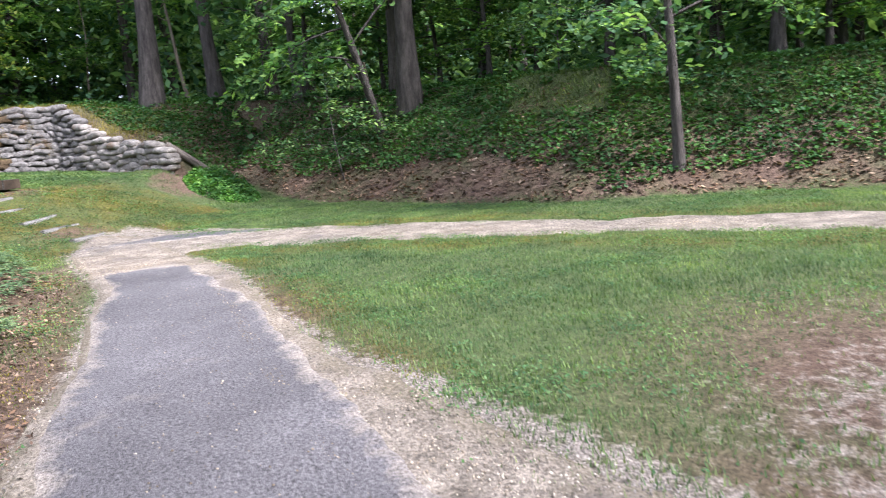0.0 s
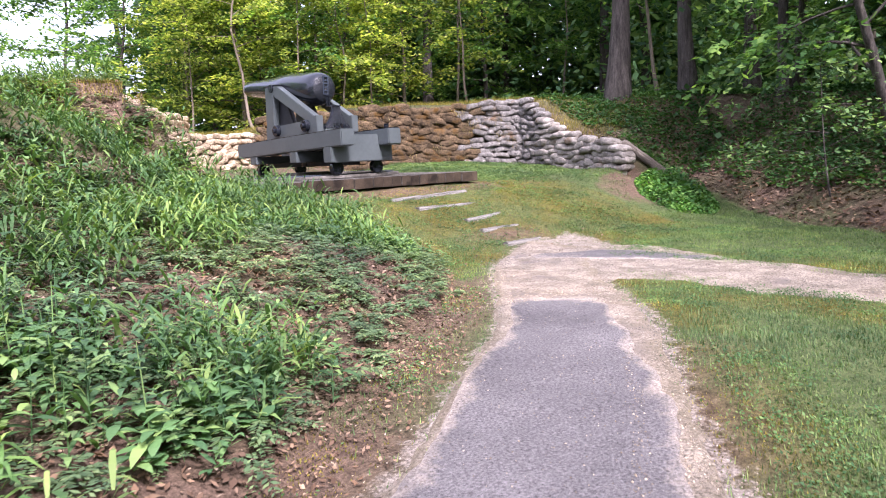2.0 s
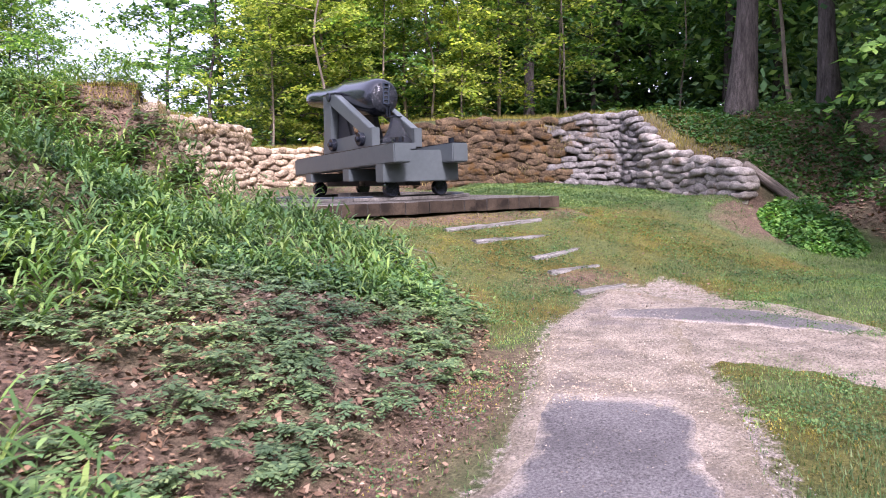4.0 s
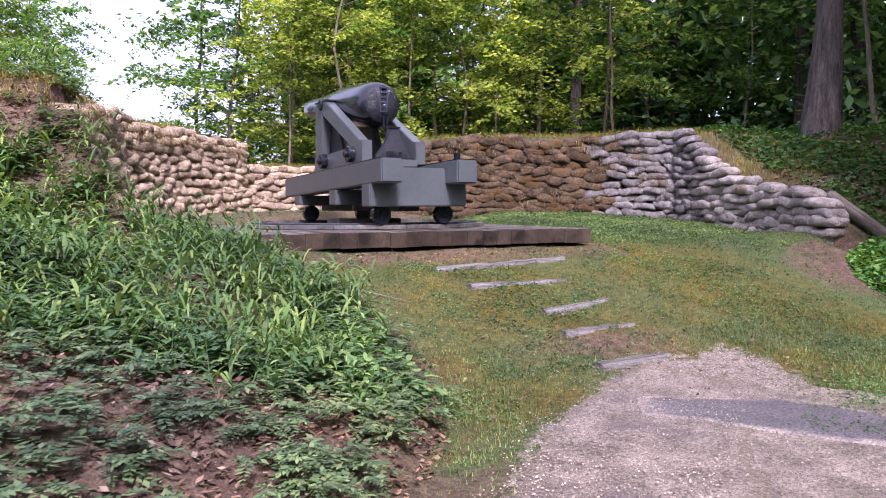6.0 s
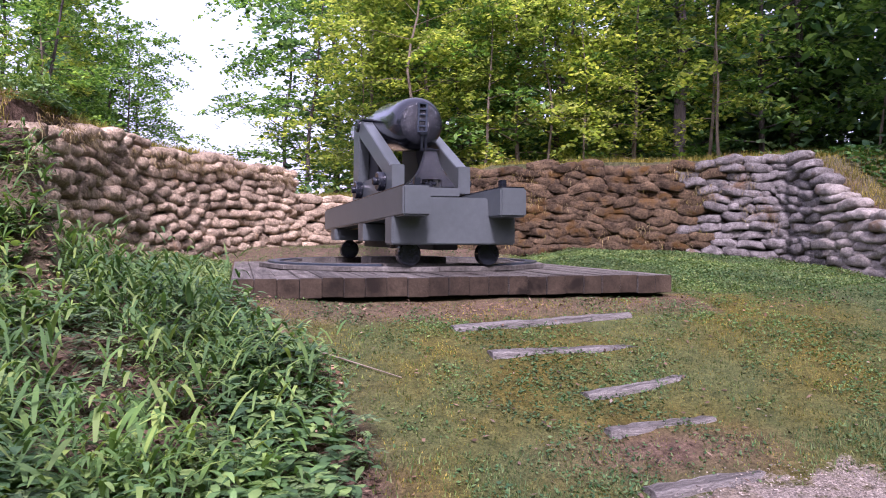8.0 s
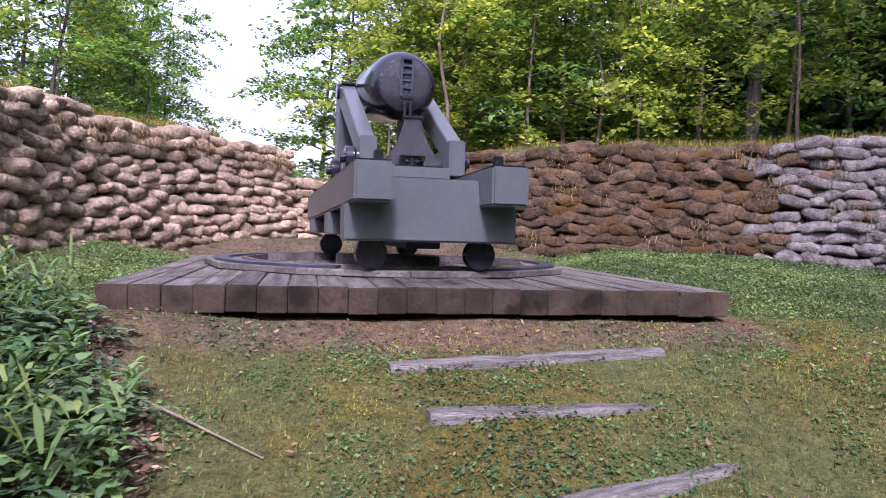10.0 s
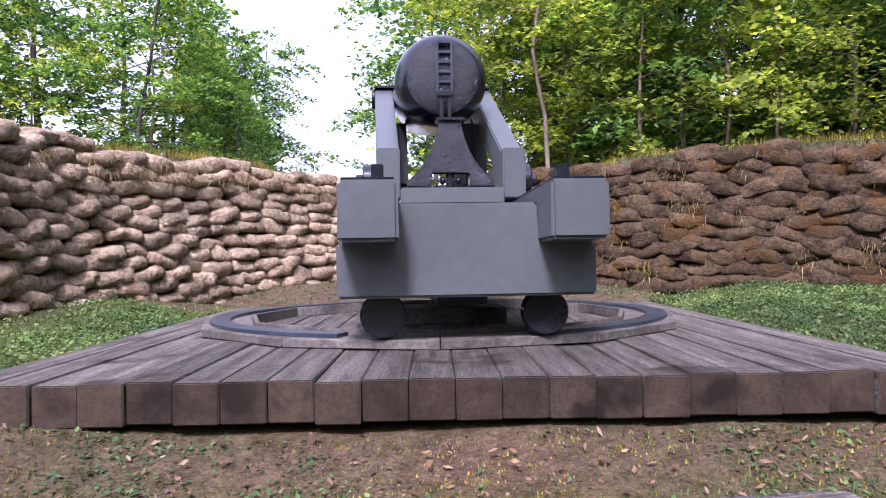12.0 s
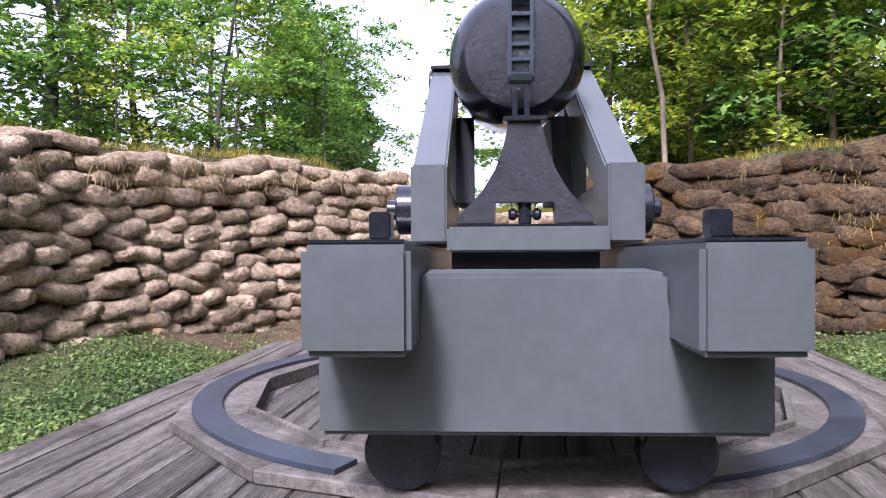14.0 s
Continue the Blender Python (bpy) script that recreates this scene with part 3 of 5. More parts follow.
BAGS = {"tan": bag_set(M_bag, 10), "red": bag_set(M_bag_red, 30, 0.56, 0.40, 0.225), "gray": bag_set(M_bag_gray, 50), "pale": bag_set(M_bag_pale, 70, 0.58, 0.42, 0.2)}
COURSE, PITCH = 0.145, 0.40


def bag_wall(name, line, z0s, z1s, choose, label, batter=0.10, thick=0.5):
    """A wall of laid sandbags along a broken line, over an earth core."""
    pts = np.array(line, float)
    seg = np.hypot(*np.diff(pts, axis=0).T)
    cum = np.r_[0, np.cumsum(seg)]
    at = lambda s: np.array([np.interp(s, cum, pts[:, 0]), np.interp(s, cum, pts[:, 1])])
    total = cum[-1]
    z0 = lambda s: np.interp(s, cum, z0s)
    z1 = lambda s: np.interp(s, cum, z1s)
    # core: set back behind the faces of the bags
    bm = bmesh.new()
    k = 24
    secs = []
    for i in range(k + 1):
        s = 0.15 + (total - 0.5) * i / k
        p, q = at(max(0, s - 0.15)), at(min(total, s + 0.15))
        d = (q - p) / np.linalg.norm(q - p)
        nl = np.array([-d[1], d[0]])
        c = at(s)
        a, b = c + nl * 0.08, c + nl * (0.08 + thick)
        secs.append([bm.verts.new((*a, z0(s) - 0.25)), bm.verts.new((*(a + nl * batter), z1(s) - 0.05)), bm.verts.new((*(b + nl * batter), z1(s) - 0.05)), bm.verts.new((*b, z0(s) - 0.25))])
    for p, q in zip(secs, secs[1:]):
        for i in range(4):
            bm.faces.new((p[i], p[(i + 1) % 4], q[(i + 1) % 4], q[i]))
    bm.faces.new(secs[0])
    bm.faces.new(secs[-1][::-1])
    bmesh.ops.recalc_face_normals(bm, faces=bm.faces)
    wall = part(name, bm, M_core, None)
    tagged(wall, label, "sandbag wall", kind="structure")
    r = random.Random(len(name) + int(total * 10))
    course = 0
    zmin = min(z0s) - 0.08
    while True:
        z = zmin + course * COURSE
        if z > max(z1s):
            break
        s = (0.0 if course % 2 else -PITCH / 2) + r.uniform(-0.06, 0.06)
        while s < total + 0.1:
            sc = min(max(s + PITCH / 2, 0), total)
            lift = r.uniform(-0.022, 0.022) + 0.035 * math.sin(sc * 1.7 + course * 0.4) + 0.025 * math.sin(sc * 4.1 + 1 + course * 0.2)
            zz = z + lift + COURSE / 2
            if z0(sc) - 0.12 < zz < z1(sc) + 0.02:
                p, q = at(max(0, sc - 0.12)), at(min(total, sc + 0.12))
                d = (q - p) / np.linalg.norm(q - p)
                nl = np.array([-d[1], d[0]])
                c = at(sc) + nl * (0.05 + batter * (zz - z0(sc)) / 1.6 + r.uniform(-0.03, 0.025))
                ob = new("sandbag", r.choice(BAGS[choose(c[0], c[1], zz, r)]))
                w = r.uniform(0.88, 1.15)
                ob.parent = wall
                flip = 180 if r.random() < 0.5 else 0
                ob.matrix_basis = pose(c[0], c[1], zz, r.uniform(-6, 6), r.uniform(-7, 7), math.degrees(math.atan2(d[1], d[0])) + flip + r.uniform(-7, 7)) @ Matrix.Diagonal((w, r.uniform(0.92, 1.08), r.uniform(0.9, 1.14), 1))
            s += PITCH * r.uniform(0.92, 1.1)
        course += 1
    return wall


bag_wall("wall_left", WALL_L, [0.25, 0.25, 0.35, 0.45, 0.5], [1.75, 2.0, 2.08, 2.06, 1.98], lambda x, y, z, r: "tan", "tan sandbag revetment wall with weathered bulging bags")
bag_wall("wall_back", WALL_B, [0.5, 0.5, 0.5], [1.5, 1.48, 1.5], lambda x, y, z, r: "tan", "low pale sandbag wall below the gun opening", 0.05)
bag_wall("wall_right", WALL_R, [0.5, 0.45, 0.35, 0.2], [2.02, 2.05, 2.02, 2.1], lambda x, y, z, r: "gray" if x + r.uniform(-0.5, 0.5) > 5.4 else "red", "mossy reddish brown sandbag wall, gray towards one end")
bag_wall("wall_end", WALL_E, [0.25, 0.22, 0.2, 0.15, 0.06], [2.03, 1.75, 1.33, 0.86, 0.76], lambda x, y, z, r: "pale" if y < 2.2 else "gray", "gray sandbag wall stepping down to its end", 0.06)

# ---- gun platform ----
DECK_Z, PLANK = 0.30, 0.22
platform = thing("gun_platform", pose(0, 0, 0), "square weathered timber gun platform of heavy planks", "platform")
for i in range(22):
    x = (i - 11) * PLANK
    dz = 0.004 * math.sin(i * 2.1) + 0.003 * math.sin(i * 5.3)
    dy = 0.012 * math.sin(i * 3.7)
    plank = part("plank", box(x + 0.003, x + PLANK - 0.003, dy, 5.3 + dy, DECK_Z - 0.2 + dz, DECK_Z + dz, 0.006), M_deck, platform)
    # Both plank ends get the brown end grain with shade in its colour.
    plank.data.materials.append(M_end_grain_shaded)
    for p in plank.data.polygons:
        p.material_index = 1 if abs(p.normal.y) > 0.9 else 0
for y in (0.35, 2.65, 4.9):
    part("sleeper", box(-2.3, 2.3, y, y + 0.2, -0.12, DECK_Z - 0.205), M_timber, platform)

RING = (-0.06, 3.02)
ring = thing("traverse_circle", pose(RING[0], RING[1], DECK_Z + 0.004), "low timber ring with a flat black iron traverse rail", "rail ring")
SEG = 12
for i in range(SEG):
    a0, a1 = 2 * math.pi * i / SEG, 2 * math.pi * (i + 1) / SEG
    bm = bmesh.new()
    g = 0.0015
    prof = []
    for a, ro in ((a0 + g, 2.02), (a1 - g, 2.02), (a1 - g, 1.62), (a0 + g, 1.62)):
        prof.append((ro * math.cos(a), ro * math.sin(a)))
    lo = [bm.verts.new((*p, 0)) for p in prof]
    hi = [bm.verts.new((*p, 0.06)) for p in prof]
    bm.faces.new(lo[::-1])
    bm.faces.new(hi)
    for j in range(4):
        bm.faces.new((lo[j], lo[(j + 1) % 4], hi[(j + 1) % 4], hi[j]))
    bmesh.ops.bevel(bm, geom=list(bm.edges), offset=0.006, segments=1, affect='EDGES')
    part("curb_timber", bm, M_timber, ring)


def arc(r0, r1, z0, z1, a0, a1, seg):
    bm = bmesh.new()
    secs = []
    for i in range(seg + 1):
        a = a0 + (a1 - a0) * i / seg
        c, s = math.cos(a), math.sin(a)
        secs.append([bm.verts.new((r * c, r * s, z)) for r, z in ((r0, z0), (r1, z0), (r1, z1), (r0, z1))])
    for p, q in zip(secs, secs[1:]):
        for i in range(4):
            bm.faces.new((p[i], p[(i + 1) % 4], q[(i + 1) % 4], q[i]))
    bm.faces.new(secs[0])
    bm.faces.new(secs[-1][::-1])
    bmesh.ops.recalc_face_normals(bm, faces=bm.faces)
    return bm


for i in range(SEG):
    # the thin upright board that lines the ring
    a0, a1 = 2 * math.pi * i / SEG, 2 * math.pi * (i + 1) / SEG
    lip = [(1.615 * math.cos(a), 1.615 * math.sin(a)) for a in (a0 + 0.004, a1 - 0.004)] + [(1.58 * math.cos(a), 1.58 * math.sin(a)) for a in (a1 - 0.004, a0 + 0.004)]
    bm = bmesh.new()
    lo, hi = [bm.verts.new((*p, 0)) for p in lip], [bm.verts.new((*p, 0.085)) for p in lip]
    bm.faces.new(lo[::-1])
    bm.faces.new(hi)
    for j in range(4):
        bm.faces.new((lo[j], lo[(j + 1) % 4], hi[(j + 1) % 4], hi[j]))
    part("inner_board", bm, M_timber, ring)
part("iron_rail", arc(1.745, 1.905, 0.062, 0.085, radians(-71), radians(250), 72), M_rail, ring, "flat black iron rail")

# ---- gun: chassis, carriage, barrel ----
AXIS = pose(0.14, 0.56, 0, 0, 0, 4.5)
chassis = thing("gun_chassis", AXIS, "gray painted timber chassis with two long rails on iron wheels", "gun chassis")
RAIL_TOP, DROP = 1.291, 0.14
for sx in (-1, 1):
    a, b = sorted((sx * 0.42, sx * 0.75))
    rail = part("rail", box(a, b, 0, 4.55, RAIL_TOP - 0.335, RAIL_TOP, 0.02, drop=DROP), M_gray, chassis)
    part("rail_plate", box(a + 0.02, b - 0.02, 0.03, 4.5, RAIL_TOP + 0.001, RAIL_TOP + 0.014, 0.003, drop=DROP), M_iron, rail, "thin black iron running plate")
    part("stop_block", box(sx * 0.53 - 0.035, sx * 0.53 + 0.035, 0.16, 0.25, RAIL_TOP + 0.012, RAIL_TOP + 0.10, 0.006), M_iron, rail, "black iron stop")
part("rear_transom", plate([(-0.775, 0.627), (0.775, 0.627), (0.775, 0.953), (0.418, 0.953), (0.418, 1.185), (-0.418, 1.185), (-0.418, 0.953), (-0.775, 0.953)], 0.36, 0.66, 0.016), M_gray, chassis)
for v in (1.75, 3.6):
    part("cross_transom", box(-0.775, 0.775, v, v + 0.28, 0.66, 0.945 - DROP * v / 4.55, 0.01), M_gray, chassis)
for v in (0.54, 3.72):
    for sx in (-1, 1):
        w = part("wheel", disc((sx * 0.505, v, 0.372 + 0.142), 0.142, 0.13), M_iron, chassis, "solid black iron traverse wheel", True)
        part("fork", box(sx * 0.505 - 0.05, sx * 0.505 + 0.05, v - 0.0, v + 0.13, 0.6, 0.66, 0.004), M_iron, w)
# Next two: added black fillers for the shade between rails and under carriage.
part("bolster", box(-0.35, 0.35, 1.37, 1.6, 1.04, 1.30, 0.006), M_black, chassis, "black filler block added for the shaded gap under the carriage")
part("bed_board", box(-0.415, 0.415, 0.67, 3.5, 0.99, 1.03, 0.004), M_black, chassis, "black filler boards added for the shade between the rails")
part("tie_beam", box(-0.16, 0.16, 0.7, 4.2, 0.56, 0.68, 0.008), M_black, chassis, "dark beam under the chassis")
pintle = thing("pintle_block", pose(RING[0], RING[1], DECK_Z + 0.006, 0, 0, 4.5), "dark timber and iron pintle block under the chassis", "pintle block")
part("base_block", box(-0.55, 0.55, -0.3, 0.3, 0, 0.13, 0.01), M_timber, pintle)
part("pivot", disc((0, 0, 0.13), 0.2, 0.12, "z"), M_iron, pintle, "", True)
bpy.data.objects["pivot"].location.z = 0.12

carriage = thing("gun_carriage", AXIS, "gray painted upper gun carriage with sloping timber cheeks", "gun carriage")
for sx in (-1, 1):
    u0, u1 = sorted((sx * 0.365, sx * 0.53))
    base = [(1.22, 1.275), (1.22, 1.635), (1.40, 1.635), (1.52, 1.55), (3.45, 1.49), (3.45, 1.205)]
    cheek = part("cheek", prism(base, u0, u1, 0.01), M_gray, carriage)
    part("brace", prism([(1.30, 1.62), (2.86, 2.41), (3.12, 2.41), (2.98, 2.17), (1.62, 1.53), (1.40, 1.53)], u0 + 0.002, u1 - 0.002, 0.01), M_gray, cheek)
    part("post", prism([(2.98, 2.40), (3.38, 2.40), (3.42, 1.47), (3.08, 1.47)], u0 + 0.004, u1 - 0.004, 0.01), M_gray, cheek)
    part("trunnion_plate", prism([(2.80, 2.412), (2.80, 2.435), (3.40, 2.435), (3.40, 2.412)], u0 - 0.004, u1 + 0.004, 0.003), M_iron, cheek, "black iron trunnion plate")
    part("inner_plate", prism([(2.45, 1.5), (2.75, 2.08), (3.4, 2.1), (3.4, 1.5)], *sorted((sx * 0.25, sx * 0.362)), 0.006), M_black, cheek, "black iron bracket inside the cheek")
    for v, z in ((1.60, 1.44), (2.86, 1.40)):
        c = sx * 0.532
        wheel = part("truck_wheel", disc((min(c, c + sx * 0.10), v, z), 0.125, 0.10, "x"), M_iron, cheek, "small black iron truck wheel", True)
        part("axle_cap", disc((min(c + sx * 0.10, c + sx * 0.15), v, z), 0.05, 0.05, "x", 16, 0.006), M_iron, wheel, "", True)
part("rear_crossbeam", box(-0.363, 0.363, 1.16, 1.36, 1.235, 1.35, 0.01), M_gray, carriage)
part("front_crossbeam", box(-0.363, 0.363, 3.1, 3.35, 1.2, 1.38, 0.01), M_gray, carriage)
bell = [(-0.31, 0), (-0.31, 0.04), (-0.262, 0.09), (-0.195, 0.17), (-0.13, 0.28), (-0.092, 0.4), (-0.078, 0.50), (-0.078, 0.53), (0.078, 0.53), (0.078, 0.50), (0.092, 0.4), (0.13, 0.28), (0.195, 0.17), (0.262, 0.09), (0.31, 0.04), (0.31, 0), (0.135, 0), (0.135, 0.12), (-0.135, 0.12), (-0.135, 0)]
fulcrum = part("fulcrum_post", plate([(x - 0.01, z * 0.87 + 1.36) for x, z in bell], 1.20, 1.32), M_iron_rough, carriage, "bell-shaped black iron elevating fulcrum")
part("sole_plate", box(-0.32, 0.30, 1.18, 1.34, 1.352, 1.36, 0.003), M_iron, fulcrum)
screw = part("elevating_screw", disc((-0.01, 1.25, 1.36), 0.03, 0.11, "z", 14, 0.004), M_iron, fulcrum, "", True)
part("handle_bar", disc((-0.075, 1.25, 1.405), 0.014, 0.13, "x", 12, 0.004), M_iron, screw, "", True)
for sx in (-1, 1):
    part("knob", disc((-0.01 + sx * 0.055 - 0.02, 1.25, 1.405), 0.028, 0.04, "x", 14, 0.012), M_iron, screw, "", True)
part("head_plate", box(-0.108, 0.088, 1.18, 1.34, 1.822, 1.845, 0.004), M_iron, fulcrum)

barrel = thing("cannon_barrel", AXIS @ pose(-0.01, 1.62, 2.23, 5.3, 0, 0), "black painted cast-iron columbiad cannon barrel, muzzle raised", "cannon")
tube = [(0.0, 0.001), (0.0, 0.10), (0.012, 0.19), (0.045, 0.272), (0.10, 0.322), (0.18, 0.352), (0.29, 0.366), (0.5, 0.368), (1.35, 0.355), (1.6, 0.335), (2.0, 0.285), (2.5, 0.24), (3.1, 0.205), (3.46, 0.19), (3.5, 0.18), (3.5, 0.11), (3.2, 0.105), (3.2, 0.001)]
tube_ob = part("tube", lathe(tube, 56), M_iron, barrel, "", True)
part("breech_face", lathe([(-0.006, 0.001), (-0.006, 0.06), (-0.004, 0.10), (0.002, 0.15), (0.008, 0.192), (0.025, 0.24), (0.04, 0.275), (0.056, 0.28), (0.07, 0.265)], 72), M_iron_rough, barrel, "pitted cast breech face", True)
part("trunnion", disc((-0.55, 1.46, 0.0), 0.095, 1.10, "x", 24), M_iron, barrel, "", True)
ratchet = part("ratchet_bar", box(-0.06, -0.04, -0.02, 0.03, -0.12, 0.27, 0.003), M_rail, barrel, "worn iron elevating ratchet")
part("ratchet_bar", box(0.05, 0.07, -0.02, 0.03, -0.12, 0.27, 0.003), M_rail, barrel)
for i in range(6):
    part("notch", box(-0.041, 0.051, -0.022, 0.03, -0.12 + i * 0.074, -0.10 + i * 0.074, 0.003), M_rail, ratchet)
pawl = thing("elevating_pawl", AXIS, "slotted black iron pawl lever below the breech", "pawl")
for sx in (-1, 1):
    part("arm", box(-0.01 + sx * 0.03 - 0.013, -0.01 + sx * 0.03 + 0.013, 1.52, 1.56, 1.86, 2.08, 0.004), M_iron, pawl)
part("cross_piece", box(-0.065, 0.045, 1.50, 1.58, 2.06, 2.10, 0.006), M_iron, pawl)
part("foot", box(-0.06, 0.04, 1.3, 1.58, 1.847, 1.866, 0.004), M_iron, pawl)


# ---- log steps ----
def log_step(a, b, w, h, bend, seed):
    r = random.Random(seed)
    (ax, ay, az), (bx, by, bz) = a, b
    L = math.hypot(bx - ax, by - ay)
    bm = bmesh.new()
    K, secs = 14, []
    for i in range(K + 1):
        f = i / K
        x = f * L
        wob = bend * math.sin(math.pi * f) + r.uniform(-0.008, 0.008)
        ww, hh = w * r.uniform(0.85, 1.1) * (0.8 if i in (0, K) else 1), h * r.uniform(0.92, 1.08)
        z = (bz - az) * f
        pts = [(-ww / 2, -0.12), (-ww / 2, hh * 0.55), (-ww * 0.38, hh * 0.9), (0, hh * r.uniform(0.94, 1.05)), (ww * 0.36, hh * 0.9), (ww / 2, hh * 0.5), (ww / 2, -0.12)]
        secs.append([bm.verts.new((x, wob + p, z + q)) for p, q in pts])
    for p, q in zip(secs, secs[1:]):
        for i in range(7):
            bm.faces.new((p[i], p[(i + 1) % 7], q[(i + 1) % 7], q[i]))
    bm.faces.new(secs[0])
    bm.faces.new(secs[-1][::-1])
    bmesh.ops.recalc_face_normals(bm, faces=bm.faces)
    ob = part("log_step", bm, M_step, None, "", True)
    ob.matrix_basis = pose(ax, ay, az - h - (0.055 if seed < 4 else 0.04 if seed == 4 else 0.02), 0, 0, math.degrees(math.atan2(by - ay, bx - ax)))
    return tagged(ob, "weathered gray split log step set in the turf", "step", "log steps up to the platform")


log_step((-0.46, -0.95, float(ground(-0.46, -0.95)) + 0.09), (1.45, -0.73, float(ground(1.45, -0.73)) + 0.09), 0.2, 0.09, 0.03, 1)
log_step((-0.31, -1.60, -0.17), (1.33, -1.47, -0.195), 0.18, 0.08, 0.02, 2)
log_step((0.2, -2.33, -0.40), (1.26, -2.02, -0.36), 0.15, 0.08, -0.05, 3)
log_step((0.12, -2.85, -0.56), (1.05, -2.72, -0.56), 0.14, 0.07, 0.02, 4)
log_step((0.01, -3.59, -0.75), (0.92, -3.42, -0.76), 0.17, 0.07, 0.01, 5)

# the old log that leans by the end of the sandbag wall
bm = lathe([(0, 0.08), (0.05, 0.10), (0.6, 0.105), (1.42, 0.09), (1.47, 0.06)], 14)
log = part("leaning_log", bm, M_log, None, "", True)
log.matrix_basis = look((7.35, -1.3, -0.1), (6.4, -0.72, 0.76)) @ pose(0, 0, 0, -90, 0, 0)
tagged(log, "weathered log leaning on the end of the sandbag wall", "log")


# ---- plants ----
def blades(P, az, pitch, L, W, droop, shape=(0.45, 1.0, 0.8, 0.06), fold=0.25):
    """Leaf strips of three quads each: root, heading, rise, length, width, sag."""
    N = len(P)
    ca, sa = np.cos(az), np.sin(az)
    V = np.zeros((N, 8, 3), np.float32)
    for j in range(4):
        s = j / 3
        h = L * s * np.cos(pitch) * (1 - 0.25 * droop * s)
        z = L * (s * np.sin(pitch) - droop * s * s)
        c = P + np.stack([h * ca, h * sa, z], 1)
        hw = W * shape[j] / 2
        side = np.stack([-sa * hw, ca * hw, fold * hw], 1)
        V[:, 2 * j] = c + side
        V[:, 2 * j + 1] = c + side * np.array([-1, -1, 1])
    b = (np.arange(N) * 8)[:, None, None]
    q = np.array([[0, 1, 3, 2], [2, 3, 5, 4], [4, 5, 7, 6]])[None] + b
    return V.reshape(-1, 3), q.reshape(-1, 4)


def kites(P, nrm_tilt, L, W, rs):
    """Single-quad leaves that lie roughly flat, tilted at random."""
    N = len(P)
    az = rs.uniform(0, 2 * np.pi, N)
    tl, tr_ = rs.normal(0, nrm_tilt, N), rs.normal(0, nrm_tilt, N)
    d = np.stack([np.cos(az) * np.cos(tl), np.sin(az) * np.cos(tl), np.sin(tl)], 1) * np.reshape(L, (-1, 1)) / 2
    s = np.stack([-np.sin(az) * np.cos(tr_), np.cos(az) * np.cos(tr_), np.sin(tr_)], 1) * np.reshape(W, (-1, 1)) / 2
    V = np.stack([P - d, P + s - d * 0.1, P + d, P - s - d * 0.1], 1).reshape(-1, 3)
    return V, np.arange(N * 4).reshape(-1, 4)


def join(lots):
    vs, fs, k = [], [], 0
    for v, f in lots:
        vs.append(v)
        fs.append(f + k)
        k += len(v)
    return np.concatenate(vs), np.concatenate(fs)


def tube(pts, radii, seg=7):
    pts, radii = np.asarray(pts, float), np.asarray(radii, float)
    d = np.gradient(pts, axis=0)
    d /= np.linalg.norm(d, axis=1)[:, None] + 1e-9
    up = np.where(np.abs(d[:, 2:3]) > 0.9, np.array([[1.0, 0, 0]]), np.array([[0, 0, 1.0]]))
    a = np.cross(d, up)
    a /= np.linalg.norm(a, axis=1)[:, None]
    b = np.cross(d, a)
    t = np.linspace(0, 2 * np.pi, seg, endpoint=False)
    V = pts[:, None] + radii[:, None, None] * (np.cos(t)[None, :, None] * a[:, None] + np.sin(t)[None, :, None] * b[:, None])
    i = np.arange(len(pts) * seg).reshape(len(pts), seg)
    q = np.stack([i[:-1], np.roll(i[:-1], -1, 1), np.roll(i[1:], -1, 1), i[1:]], -1).reshape(-1, 4)
    return V.reshape(-1, 3), q


